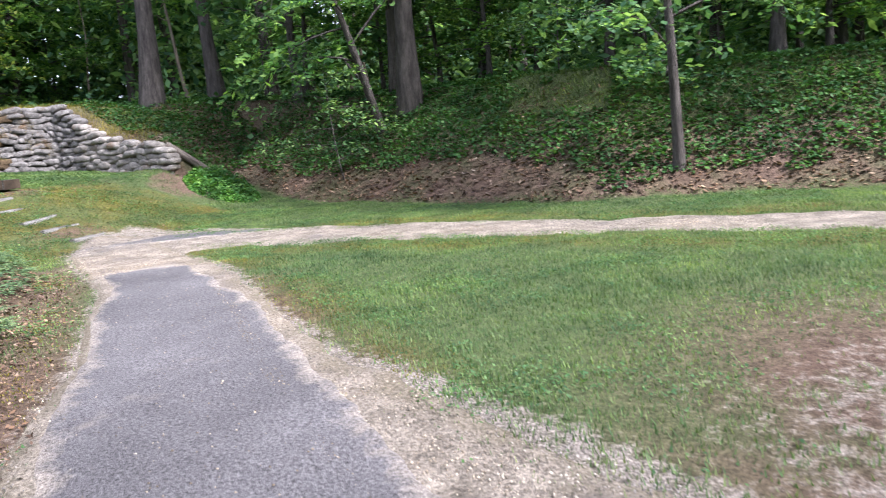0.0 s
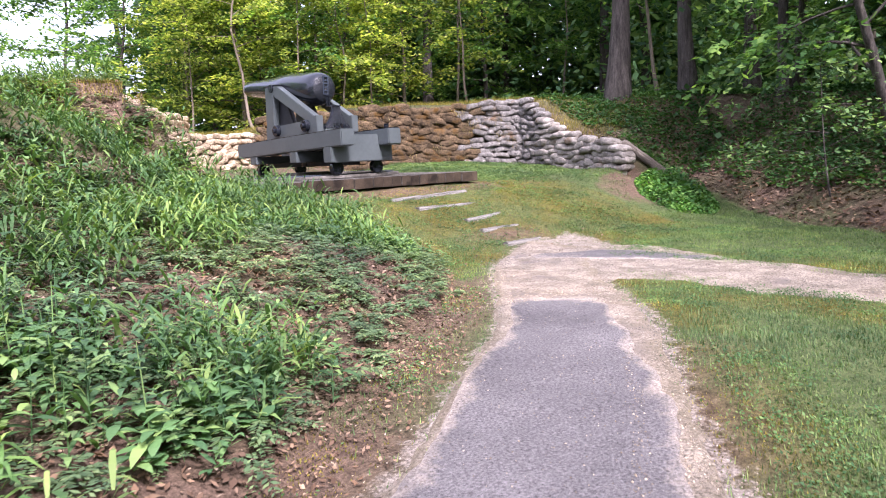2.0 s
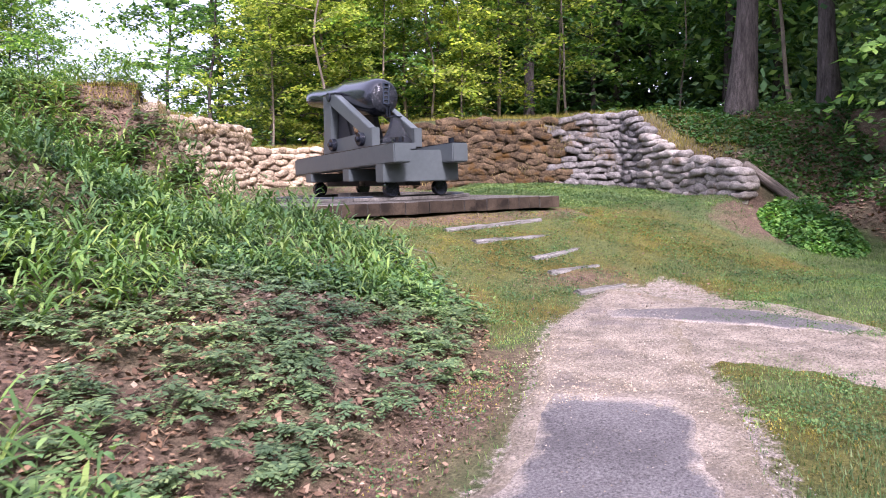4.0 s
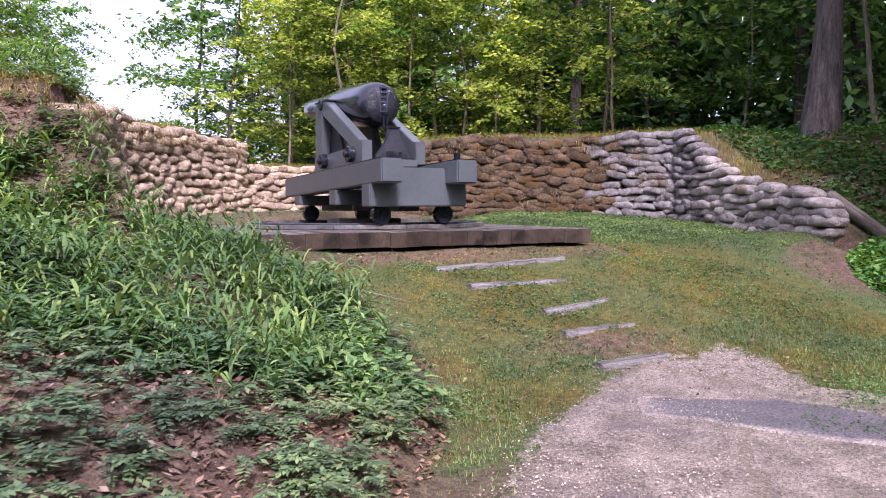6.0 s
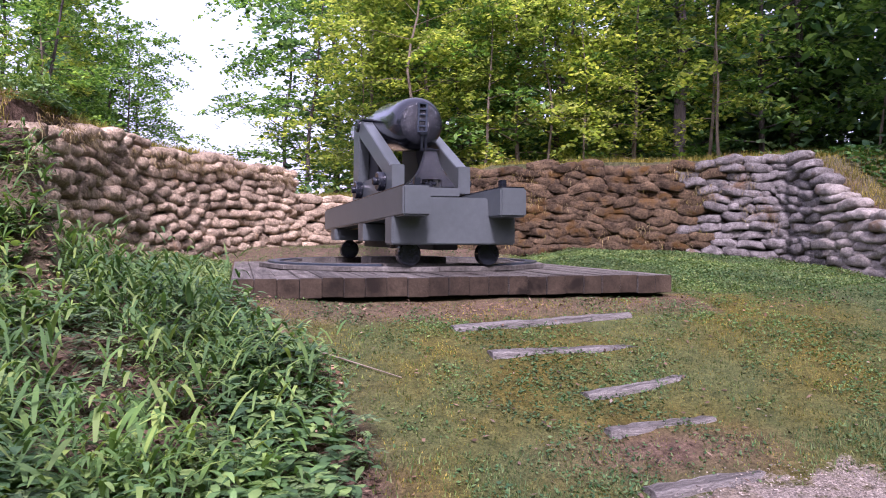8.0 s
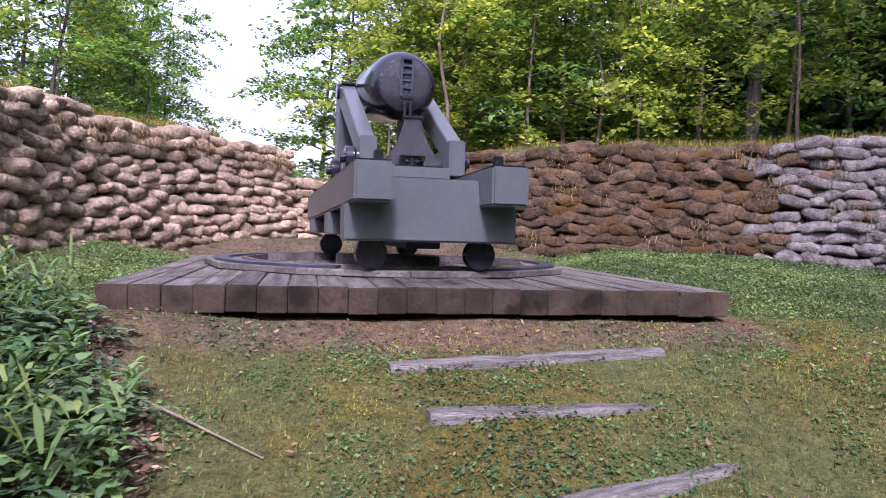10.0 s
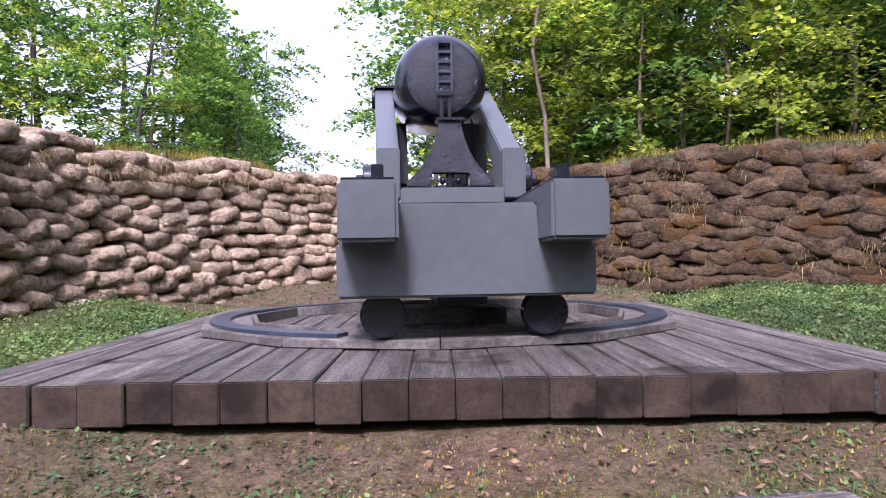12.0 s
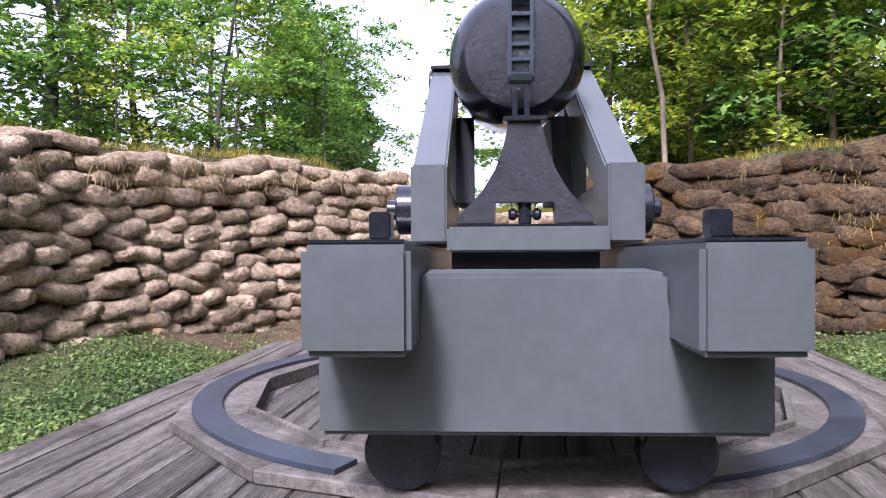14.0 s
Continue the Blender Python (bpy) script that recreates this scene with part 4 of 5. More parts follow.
def tree(name, seed, H, r, base, spread_, limbs, leaves, size, leaf_mat, bark_mat, label, lean=0.03, flare=1.5, sprays=7, thin=1.0, crook=0.1):
    """A tapered trunk with limbs and a crown of many small leaves, standing at the origin."""
    rs = np.random.default_rng(seed)
    z = np.linspace(-0.3, H, 14)
    wx, wy = rs.normal(0, lean, 2)
    pts = np.stack([wx * z + crook * np.sin(z * 0.6 + seed) + crook * 0.4 * np.sin(z * 1.9 + seed), wy * z + crook * np.sin(z * 0.5 + 2 * seed), z], 1)
    pts[:, :2] -= pts[1, :2]
    rad = r * np.clip(1 - 0.85 * (z / H), 0.05, 1)
    rad[0], rad[1] = r * flare * 1.1, r * (1 + (flare - 1) * 0.35)
    lots = [tube(pts, rad, 12)]
    centres = []
    for i in range(limbs):
        f = base + (0.97 - base) * (i + 0.5) / limbs
        h = H * f
        p0 = np.array([np.interp(h, z, pts[:, 0]), np.interp(h, z, pts[:, 1]), h])
        a = i * 2.4 + rs.uniform(-0.5, 0.5)
        q = (f - base) / (1 - base)
        ln = spread_ * (0.55 + 0.75 * math.sin(math.pi * (0.18 + 0.75 * q))) * rs.uniform(0.6, 1.15)
        k = np.linspace(0, 1, 6)
        rise = rs.uniform(0.15, 0.75)
        lp = p0 + np.stack([np.cos(a) * ln * k + 0.1 * np.sin(5 * k + i), np.sin(a) * ln * k + 0.1 * np.cos(4 * k + i), ln * (rise * k - 0.35 * k * k)], 1)
        rl = max(0.012, np.interp(h, z, rad) * 0.42)
        lots.append(tube(lp[::2] if limbs > 13 else lp, rl * np.linspace(1, 0.15, 3 if limbs > 13 else 6), 4))
        for j in range(sprays):
            t = rs.uniform(0.3, 1.02)
            c = np.array([np.interp(t, k, lp[:, m]) for m in range(3)])
            e = c + rs.normal(0, 1, 3) * np.array([0.32, 0.32, 0.16]) * spread_ * 0.5
            lots.append(tube(np.array([c, e]), np.array([0.35, 0.1]) * rl, 3))
            centres.append(e)
    v, f = join(lots)
    ob = thing(name, pose(0, 0, 0), label, "tree")
    part("trunk", mesh_of("trunk", v, f, True), bark_mat, ob)
    C = np.array(centres)
    n = max(1, leaves // len(C))
    # flat drooping sprays, each a fan of leaves on a twig
    out = C[:, :2] - np.stack([np.interp(C[:, 2], z, pts[:, 0]), np.interp(C[:, 2], z, pts[:, 1])], 1) + rs.normal(0, 0.5, (len(C), 2))
    out /= np.linalg.norm(out, axis=1)[:, None] + 1e-6
    reach = np.repeat(rs.uniform(0.6, 1.35, len(C)) * thin, n)
    dip = np.repeat(rs.normal(-0.15, 0.28, len(C)), n)
    roll_ = np.repeat(rs.normal(0, 0.35, len(C)), n)
    t = rs.uniform(-0.45, 1, len(C) * n)
    lat = rs.normal(0, 0.30, len(t)) * (1.05 - 0.6 * np.abs(t)) * reach
    O = np.repeat(out, n, 0)
    P = np.repeat(C, n, 0) + np.stack([O[:, 0] * t * reach - O[:, 1] * lat, O[:, 1] * t * reach + O[:, 0] * lat, dip * t * reach - 0.22 * t * t * reach + roll_ * lat], 1) + rs.normal(0, 0.045, (len(t), 3))
    L = size * rs.uniform(0.6, 1.25, len(P))
    v, f = kites(P, 0.4, L, L * 0.6, rs)
    part("crown", mesh_of("crown", v, f), leaf_mat, ob)
    return ob


def plant(ob, x, y, turn=0.0, s=1.0, sink=0.0):
    return copy_thing(ob, pose(x, y, float(ground(x, y)) - sink, 0, 0, turn) @ Matrix.Scale(s, 4))


KINDS = [
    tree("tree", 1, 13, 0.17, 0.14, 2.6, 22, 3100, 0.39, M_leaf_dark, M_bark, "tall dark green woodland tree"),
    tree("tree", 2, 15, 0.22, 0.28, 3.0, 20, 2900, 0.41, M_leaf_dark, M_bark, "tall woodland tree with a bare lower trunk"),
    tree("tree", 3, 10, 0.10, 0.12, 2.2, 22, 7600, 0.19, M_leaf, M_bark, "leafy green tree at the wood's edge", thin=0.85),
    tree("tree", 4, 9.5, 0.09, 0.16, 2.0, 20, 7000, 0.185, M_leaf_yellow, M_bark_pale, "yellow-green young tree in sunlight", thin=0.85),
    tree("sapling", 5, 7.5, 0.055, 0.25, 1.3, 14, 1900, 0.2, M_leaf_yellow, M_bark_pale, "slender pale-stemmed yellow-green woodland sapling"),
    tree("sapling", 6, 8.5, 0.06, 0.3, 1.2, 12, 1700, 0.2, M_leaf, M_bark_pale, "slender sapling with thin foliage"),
]
rp = random.Random(21)


def grove(n, kinds, x0, x1, y0, y1, s0=0.8, s1=1.2, apart=1.6, keep=None):
    spots = []
    tries = 0
    while len(spots) < n and tries < n * 40:
        tries += 1
        x, y = rp.uniform(x0, x1), rp.uniform(y0, y1)
        if keep and not keep(x, y):
            continue
        if all((x - a) ** 2 + (y - b) ** 2 > apart ** 2 for a, b in spots):
            spots.append((x, y))
            plant(KINDS[rp.choice(kinds)], x, y, rp.uniform(0, 360), rp.uniform(s0, s1), 0.1)


# left of the opening in the sky
for x, y, k, s in ((-7.8, 15.8, 2, 0.8), (-12.5, 13.5, 2, 0.95), (-5.7, 18.3, 2, 0.6), (-6.9, 20.5, 2, 0.74), (-8.6, 19.0, 3, 0.85), (-10.2, 21, 2, 1.05), (-12.5, 18, 2, 1.1), (-15, 20, 0, 1.0), (-18, 17, 2, 1.2), (-22, 18, 0, 1.0), (-9.6, 24.5, 0, 0.8), (-14.5, 24, 1, 0.85), (-18.5, 25, 1, 1.0), (-26, 14, 0, 1.1), (-11, 17.2, 4, 0.9), (-7.6, 22, 5, 0.8), (-6.1, 22.8, 2, 0.78)):
    plant(KINDS[k], x, y, x * 37 % 360, s, 0.1)
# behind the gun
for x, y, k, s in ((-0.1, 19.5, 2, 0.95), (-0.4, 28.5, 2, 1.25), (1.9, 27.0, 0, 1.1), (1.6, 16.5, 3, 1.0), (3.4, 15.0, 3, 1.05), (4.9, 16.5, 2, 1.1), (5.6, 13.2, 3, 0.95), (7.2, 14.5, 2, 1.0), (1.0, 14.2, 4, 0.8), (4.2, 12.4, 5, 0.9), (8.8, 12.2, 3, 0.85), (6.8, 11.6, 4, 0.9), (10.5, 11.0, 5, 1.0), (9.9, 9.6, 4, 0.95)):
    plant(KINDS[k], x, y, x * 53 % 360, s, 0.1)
grove(26, (0, 1, 2, 5), -1, 26, 17, 34, 0.9, 1.3, 1.7, lambda x, y: x > 0.3 * (y - 17) + 1.5)
grove(22, (0, 1, 1, 5, 5, 2), 10, 30, -3, 17, 0.85, 1.25, 1.7, lambda x, y: (x > 13.5 or y > 7) and math.hypot(x - 12.5, y - 1.9) > 2)
grove(17, (0, 1, 1, 5, 2), 13, 32, -26, -3, 0.85, 1.25, 1.8)
grove(13, (2, 2, 0, 2), 10.2, 14, -22, 0, 0.75, 1.05, 1.9, lambda x, y: math.hypot(x - 12.6, y - 1.9) > 2.2)
for x, y, k, s in ((10.3, -11.6, 0, 0.75), (8.6, -15.4, 0, 0.85), (7.4, -18.0, 0, 0.9)):
    plant(KINDS[k], x, y, x * 41 % 360, s, 0.1)
# Added trees out of view, closing the place and shading it a little.
grove(6, (0, 1), -34, 12, -46, -32, 1.0, 1.3, 3.0)
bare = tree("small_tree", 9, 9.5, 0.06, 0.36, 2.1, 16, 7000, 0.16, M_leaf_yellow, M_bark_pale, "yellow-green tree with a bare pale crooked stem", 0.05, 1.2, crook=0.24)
bare.matrix_basis = pose(2.55, 12.2, float(ground(2.55, 12.2)) - 0.1)
copy_thing(bare, pose(6.2, 12.6, float(ground(6.2, 12.6)) - 0.1, 0, 0, 130) @ Matrix.Scale(0.9, 4))
for k in KINDS:
    for o in (*k.children_recursive, k):
        bpy.data.objects.remove(o)

big = tree("large_tree", 11, 17, 0.29, 0.42, 3.6, 18, 6000, 0.32, M_leaf_dark, M_bark, "large old tree with a stout gray-brown trunk", 0.006, 1.4)
big.matrix_basis = pose(9.6, 2.1, float(ground(9.6, 2.1)) - 0.05)
tree_b = copy_thing(big, pose(12.6, 1.95, float(ground(12.6, 1.95)), 0, 0, 140) @ Matrix.Scale(0.85, 4))
tree_c = copy_thing(big, pose(8.8, -6.6, float(ground(8.8, -6.6)) - 0.05, 0, 0, 250) @ Matrix.Scale(0.95, 4))
lean_tree = tree("small_tree", 14, 6.5, 0.12, 0.2, 2.8, 12, 3600, 0.2, M_leaf, M_bark, "small leaning tree with sparse green sprays", 0.02, 1.3, 5)
lean_tree.matrix_basis = pose(8.3, -5.95, float(ground(8.3, -5.95)) - 0.05, -19, -14, 30)
small = tree("small_tree", 15, 8, 0.10, 0.18, 2.4, 13, 4200, 0.19, M_leaf_dark, M_bark, "slim dark tree at the foot of the bank", 0.01, 1.2, 5)
small.matrix_basis = pose(4.1, -13.35, float(ground(4.1, -13.35)) - 0.05)
shrub = tree("shrub", 16, 3.0, 0.02, 0.12, 1.1, 10, 1700, 0.12, M_herb, M_bark, "pale green shrub with horizontal sprays on the bank", 0.08, 1.1, 5, 0.7)
shrub.matrix_basis = pose(6.7, -5.5, float(ground(6.7, -5.5)) - 0.05)


copy_thing(shrub, pose(9.0, -10.5, float(ground(9.0, -10.5)) - 0.05, 0, 0, 220))
copy_thing(shrub, pose(8.4, -14.2, float(ground(8.4, -14.2)) - 0.05, 0, 0, 20) @ Matrix.Scale(1.1, 4))


def stuff(name, v, f, material, label, category):
    return tagged(part(name, mesh_of(name, v, f), material, None), label, category, kind="stuff")


# the deep wood behind
rs = np.random.default_rng(3)
lots = []
N = 36000
a = np.radians(rs.uniform(-12, 118, N))
R_ = rs.uniform(34, 46, N)
h = rs.uniform(0, 1, N) ** 0.8 * (12 + 3 * np.sin(a * 9) + 3 * np.sin(a * 23))
P = np.stack([-4 + np.sin(a) * R_, -4 + np.cos(a) * R_, h], 1)
P = P[(P[:, 0] > 0.3 * (P[:, 1] - 20) + 1) | (P[:, 0] < -9)]
L = rs.uniform(0.8, 1.5, len(P))
stuff("far_woods", *kites(P, 0.7, L, L * 0.6, rs), M_leaf_dark, "dense dark foliage of the wood beyond", "woods")
# Unseen wood added behind the lawn; it darkens reflections and frontal fill light
rw = np.random.default_rng(91)
N = 26000
a = np.radians(rw.uniform(116, 292, N))
R_ = rw.uniform(30, 42, N)
h = rw.uniform(0, 1, N) ** 0.8 * (12 + 3 * np.sin(a * 11) + 2 * np.sin(a * 27))
P = np.stack([-4 + np.sin(a) * R_, -6 + np.cos(a) * R_, h - 1], 1)
L = rw.uniform(0.8, 1.5, N)
stuff("far_woods", *kites(P, 0.7, L, L * 0.6, rw), M_leaf_dark, "dark wood that closes the clearing beyond the lawn", "woods")
N = 2600
x, y = rs.uniform(-34, -11, N), rs.uniform(24, 34, N)
P = np.stack([x, y, rs.uniform(0, 1, N) * (5.5 + 1.5 * np.sin(x))], 1)
L = rs.uniform(0.35, 0.8, N)
stuff("far_woods", *kites(P, 0.7, L, L * 0.6, rs), M_leaf, "green foliage of the wood beyond the wall", "woods")

# undergrowth below the trees
N = 30000
x, y = rs.uniform(-30, 32, N), rs.uniform(-26, 30, N)
ok = ((y > 11.5) | (x > 9.5)) & ~((x > -5.2) & (x < -1.2) & (y > 9))
x, y = x[ok], y[ok]
hump = np.clip(fbm(x, y, 0.9, 3) * 0.9 + 0.5, 0.05, 1.4)
P = np.stack([x, y, ground(x, y) + rs.uniform(0, 1, len(x)) * hump], 1)
L = rs.uniform(0.14, 0.32, len(P))
stuff("undergrowth", *kites(P, 0.5, L, L * 0.6, rs), M_leaf_dark, "low dark undergrowth below the trees", "undergrowth")

N = 22000
x, y = rs.uniform(15, 34, N), rs.uniform(-26, 26, N)
P = np.stack([x, y, ground(x, y) + rs.uniform(0, 1, N) ** 0.8 * (5.5 + 1.5 * np.sin(x * 0.9) + 1.5 * np.sin(y * 0.7))], 1)
L = rs.uniform(0.25, 0.55, N)
stuff("understory", *kites(P, 0.55, L, L * 0.6, rs), M_leaf_dark, "shaded green understory deep in the wood", "woods")

# weeds on the bank: tall broad-bladed grass, herbs, ferny plants, dead leaves
def on_bank(n, lo, hi, y0=-14.5, y1=2.6, seed=0):
    r = np.random.default_rng(seed)
    x, y = r.uniform(-14, -1.5, n), r.uniform(y0, y1, n)
    d, s = to_line(x, y, TOE_L)
    edge = 0.25 * fbm(x, y, 2.2, 3)
    k = (s > 0) & (d > lo + edge) & (d < hi)
    dm, _ = to_line(x, y, PATH_MAIN)
    k &= dm > 0.92
    return x[k], y[k], d[k], r


x, y, d, r = on_bank(14500, 0.2, 7.5, seed=5)
keep = 1.3 * fbm(x, y, 2.0, 7) + 0.45 * np.minimum(d, 3) + 0.10 * np.clip(y + 6, -2, 4) - np.where((y < -4.3) & (y > -7.8) & (d < 1.9), 1.0, 0) + np.where((y > -3.9) & (d > 0.5) & (d < 1.4), 0.7, 0) - np.where((y > -4.4) & (d < 0.5), 0.4, 0) + np.where(y < -7.2, 0.65, 0) > 0.72
keep &= np.hypot(x + 4.75, y - 0.7) > 0.75
x, y, d = x[keep], y[keep], d[keep]
k = 7
n = len(x)
hgt = r.uniform(0.2, 0.5, n) * np.where((y > -4.2) & (d < 1.3), 1.25, 1.0) * (0.8 + 0.3 * fbm(x, y, 0.8, 2))
gz = ground(x, y)
lean = r.normal(0, 0.10, (n, 2))
t = np.tile(np.linspace(0.1, 1, k), n)
X0, Y0, Z0 = (np.repeat(q, k) for q in (x, y, gz))
P = np.stack([X0 + np.repeat(lean[:, 0], k) * t, Y0 + np.repeat(lean[:, 1], k) * t, Z0 + np.repeat(hgt, k) * t], 1)
m = len(P)
v1 = blades(P, r.uniform(0, 6.3, m), r.uniform(0.5, 1.15, m), r.uniform(0.18, 0.38, m), r.uniform(0.016, 0.034, m), r.uniform(0.3, 0.8, m))
stuff("tall_grass", *v1, M_blade, "tall broad-bladed green grass on the earth bank", "tall grass")

x, y, d, r = on_bank(13000, 0.15, 7, seed=8)
keep = (fbm(x, y, 1.6, 12) + np.where((y > -4.4) & (d < 0.8), 0.6, 0) > np.where((y < -4.3) & (y > -7.8) & (d < 2.6), 1.0, np.where(y < -7.6, 0.35, 0.0))) & (np.hypot(x + 4.75, y - 0.7) > 0.6)
x, y = x[keep], y[keep]
n, k = len(x), 8
gz = ground(x, y)
hgt = r.uniform(0.10, 0.34, n)
t = r.uniform(0.25, 1, n * k)
X0, Y0, Z0, H0 = (np.repeat(q, k) for q in (x, y, gz, hgt))
P = np.stack([X0 + r.normal(0, 0.05, n * k), Y0 + r.normal(0, 0.05, n * k), Z0 + H0 * t], 1)
m = len(P)
v2 = blades(P, r.uniform(0, 6.3, m), r.uniform(-0.1, 0.6, m), r.uniform(0.07, 0.15, m), r.uniform(0.045, 0.085, m), r.uniform(0.1, 0.4, m), (0.5, 1.0, 0.75, 0.05))
stuff("herbs", *v2, M_herb, "broad-leaved green herbs on the earth bank", "herbs")

def fronds(P, az, pitch, L, pairs, r):
    """Feathered leaves: pairs of leaflets along an arching stalk."""
    N, k = len(P), 2 * pairs
    s_ = np.tile(np.repeat(np.linspace(0.18, 1.0, pairs), 2), N)
    sign = np.tile(np.tile([-1.0, 1.0], pairs), N)
    A, B, LL = np.repeat(az, k), np.repeat(pitch, k), np.repeat(L, k)
    at = np.repeat(P, k, 0) + np.stack([np.cos(A) * np.cos(B) * LL * s_, np.sin(A) * np.cos(B) * LL * s_, LL * (np.sin(B) * s_ - 0.55 * s_ * s_)], 1)
    h = A + sign * (1.25 - 0.55 * s_) + r.normal(0, 0.12, len(A))
    ln = LL * (0.20 * np.sin(np.pi * (0.2 + 0.72 * s_)) + 0.05) * r.uniform(0.85, 1.15, len(A))
    d = np.stack([np.cos(h), np.sin(h), r.normal(-0.12, 0.16, len(A))], 1) * ln[:, None]
    w = np.stack([-np.sin(h), np.cos(h), r.normal(0, 0.2, len(A))], 1) * (ln * 0.23)[:, None]
    V = np.stack([at, at + d * 0.45 + w, at + d, at + d * 0.45 - w], 1).reshape(-1, 3)
    return V, np.arange(len(V)).reshape(-1, 4)


x, y, d, r = on_bank(9000, -0.15, 3.8, seed=9)
keep = 0.7 * fbm(x, y, 1.9, 21) + r.uniform(-1, 1, len(x)) + np.where((y < -4.0) & (y > -8.2), 0.25, 0) > 0.0
x, y = x[keep], y[keep]
n, k = len(x), 5
P = np.repeat(np.stack([x, y, ground(x, y) + r.uniform(0.03, 0.14, n)], 1), k, 0) + r.normal(0, 0.015, (n * k, 3))
stuff("ferny_weeds", *fronds(P, r.uniform(0, 6.3, n * k), r.uniform(0.15, 0.75, n * k), r.uniform(0.13, 0.28, n * k), 9, r), M_fern, "low ferny weeds among dead leaves", "weeds")

# leafy weeds on upright stems, thickest beside the path
x, y, d, r = on_bank(6500, 0.05, 5.5, seed=17)
keep = 0.9 * fbm(x, y, 1.1, 15) + r.uniform(-0.6, 0.6, len(x)) + np.where(y < -7.6, 0.7, 0) + np.where((y > -4.6) & (d < 0.9), 0.6, 0) - np.where((y > -7.6) & (y < -4.6), 1.1, 0) > 0.35
x, y = x[keep], y[keep]
n, k = len(x), 13
hgt = r.uniform(0.18, 0.5, n) * np.where(y < -7.6, 1.15, 0.75)
t = np.tile(np.linspace(0.15, 1, k), n)
tip = r.normal(0, 0.09, (n, 2))
base = np.stack([x, y, ground(x, y)], 1)
P = np.repeat(base, k, 0) + np.stack([np.repeat(tip[:, 0], k) * t, np.repeat(tip[:, 1], k) * t, np.repeat(hgt, k) * t], 1)
az = np.tile(np.arange(k) * 2.4, n) + np.repeat(r.uniform(0, 6.3, n), k)
size = np.repeat(r.uniform(0.8, 1.25, n), k) * (1.15 - 0.5 * t)
m = len(P)
leaf = blades(P, az, r.uniform(0.15, 0.95, m), 0.145 * size * r.uniform(0.75, 1.25, m), 0.042 * size, r.uniform(0.15, 0.6, m), (0.25, 1.0, 0.8, 0.04))
stalk = blades(base, np.arctan2(tip[:, 1], tip[:, 0]), np.full(n, 1.45), hgt, np.full(n, 0.008), np.zeros(n), (1, 1, 0.8, 0.5))
stuff("leafy_weeds", *join([leaf, stalk]), M_herb, "lush green leafy weeds on upright stems beside the path", "weeds")


def litter(x, y, r, lo, hi):
    n = len(x)
    P = np.stack([x, y, ground(x, y) + r.uniform(0.012, 0.05, n)], 1)
    L = r.uniform(lo, hi, n)
    return kites(P, 0.36, L, L * r.uniform(0.3, 0.65, n), r)


x, y, d, r = on_bank(125000, -0.2, 4.2, seed=12)
stuff("fallen_leaves", *litter(x, y, r, 0.025, 0.08), M_litter, "brown fallen leaves on the bank", "leaf litter")
rl = np.random.default_rng(61)
x, y = rl.uniform(-11, -2.4, 60000), rl.uniform(-14, -5.2, 60000)
d, s = to_line(x, y, TOE_L)
dm, _ = to_line(x, y, PATH_MAIN)
keep = (s < 0) & (d < 0.25 + 0.5 * rl.uniform(0, 1, len(x))) & (dm > 0.6)
stuff("fallen_leaves", *litter(x[keep], y[keep], rl, 0.015, 0.05), M_litter, "brown fallen leaves between the weeds and the path", "leaf litter")
x, y = rs.uniform(2.8, 12, 40000), rs.uniform(-19.5, 1, 40000)
d, s = to_line(x, y, TOE_R)
keep = (s < 0) & (d < 5) & (np.abs(d - 0.9) * 0.5 + 0.3 * fbm(x, y, 1.5, 5) < rs.uniform(0.3, 1.3, len(x)))
stuff("fallen_leaves", *litter(x[keep], y[keep], rs, 0.06, 0.14), M_litter, "reddish brown fallen leaves at the foot of the slope", "leaf litter")
x, y = rs.uniform(-2.6, 4.5, 9000), rs.uniform(-4.6, 0.0, 9000)
keep = (rs.uniform(0, 1, 9000) < np.where(y > -0.7, 0.5, 0.12)) & ((np.abs(x) > 2.5) | (y < -0.06))
stuff("fallen_leaves", *litter(x[keep], y[keep], rs, 0.015, 0.06), M_litter, "scattered dead leaves in front of the platform", "leaf litter")

# ivy and low green on the far slope
x, y = rs.uniform(3, 14, 150000), rs.uniform(-19, 9, 150000)
d, s = to_line(x, y, TOE_R)
patch = fbm(x, y, 0.8, 9) + 0.4 * fbm(x, y, 2.4, 11)
de, se = to_line(x, y, WALL_E)
keep = (((s < 0) & (0.5 * patch + np.clip((d - 0.8) * 1.1, -1, 0.75) + np.where(y > -3, 0.6, 0) - np.where((y < -9) & (d > 2.4), 0.75, 0) + np.where(y < -12, 0.55, 0) > 0.1) & (d < 7)) | ((se > 0) & (de < 5) & (y > -1.3) & (y < 5) & (patch > -0.7))) & ~((y > 1.0) & (x < 6.9)) & ~((de < 0.75) & (y < 3.4))
x, y = x[keep][:66000], y[keep][:66000]
P = np.stack([x, y, ground(x, y) + rs.uniform(0.02, 0.14, len(x))], 1)
L = rs.uniform(0.06, 0.13, len(P))
stuff("ivy", *kites(P, 0.4, L, L * 0.8, rs), M_ivy, "glossy green ivy covering the slope", "ivy")
rc = np.random.default_rng(77)
x, y = rc.uniform(4.5, 13, 36000), rc.uniform(-20, -8.5, 36000)
d, s = to_line(x, y, TOE_R)
keep = (s < 0) & (d > 1.6) & (d < 6.5) & (fbm(x, y, 1.3, 8) + rc.uniform(-0.8, 0.8, len(x)) + (d - 2.4) * 0.6 > 0)
x, y = x[keep], y[keep]
P = np.stack([x, y, ground(x, y)], 1)
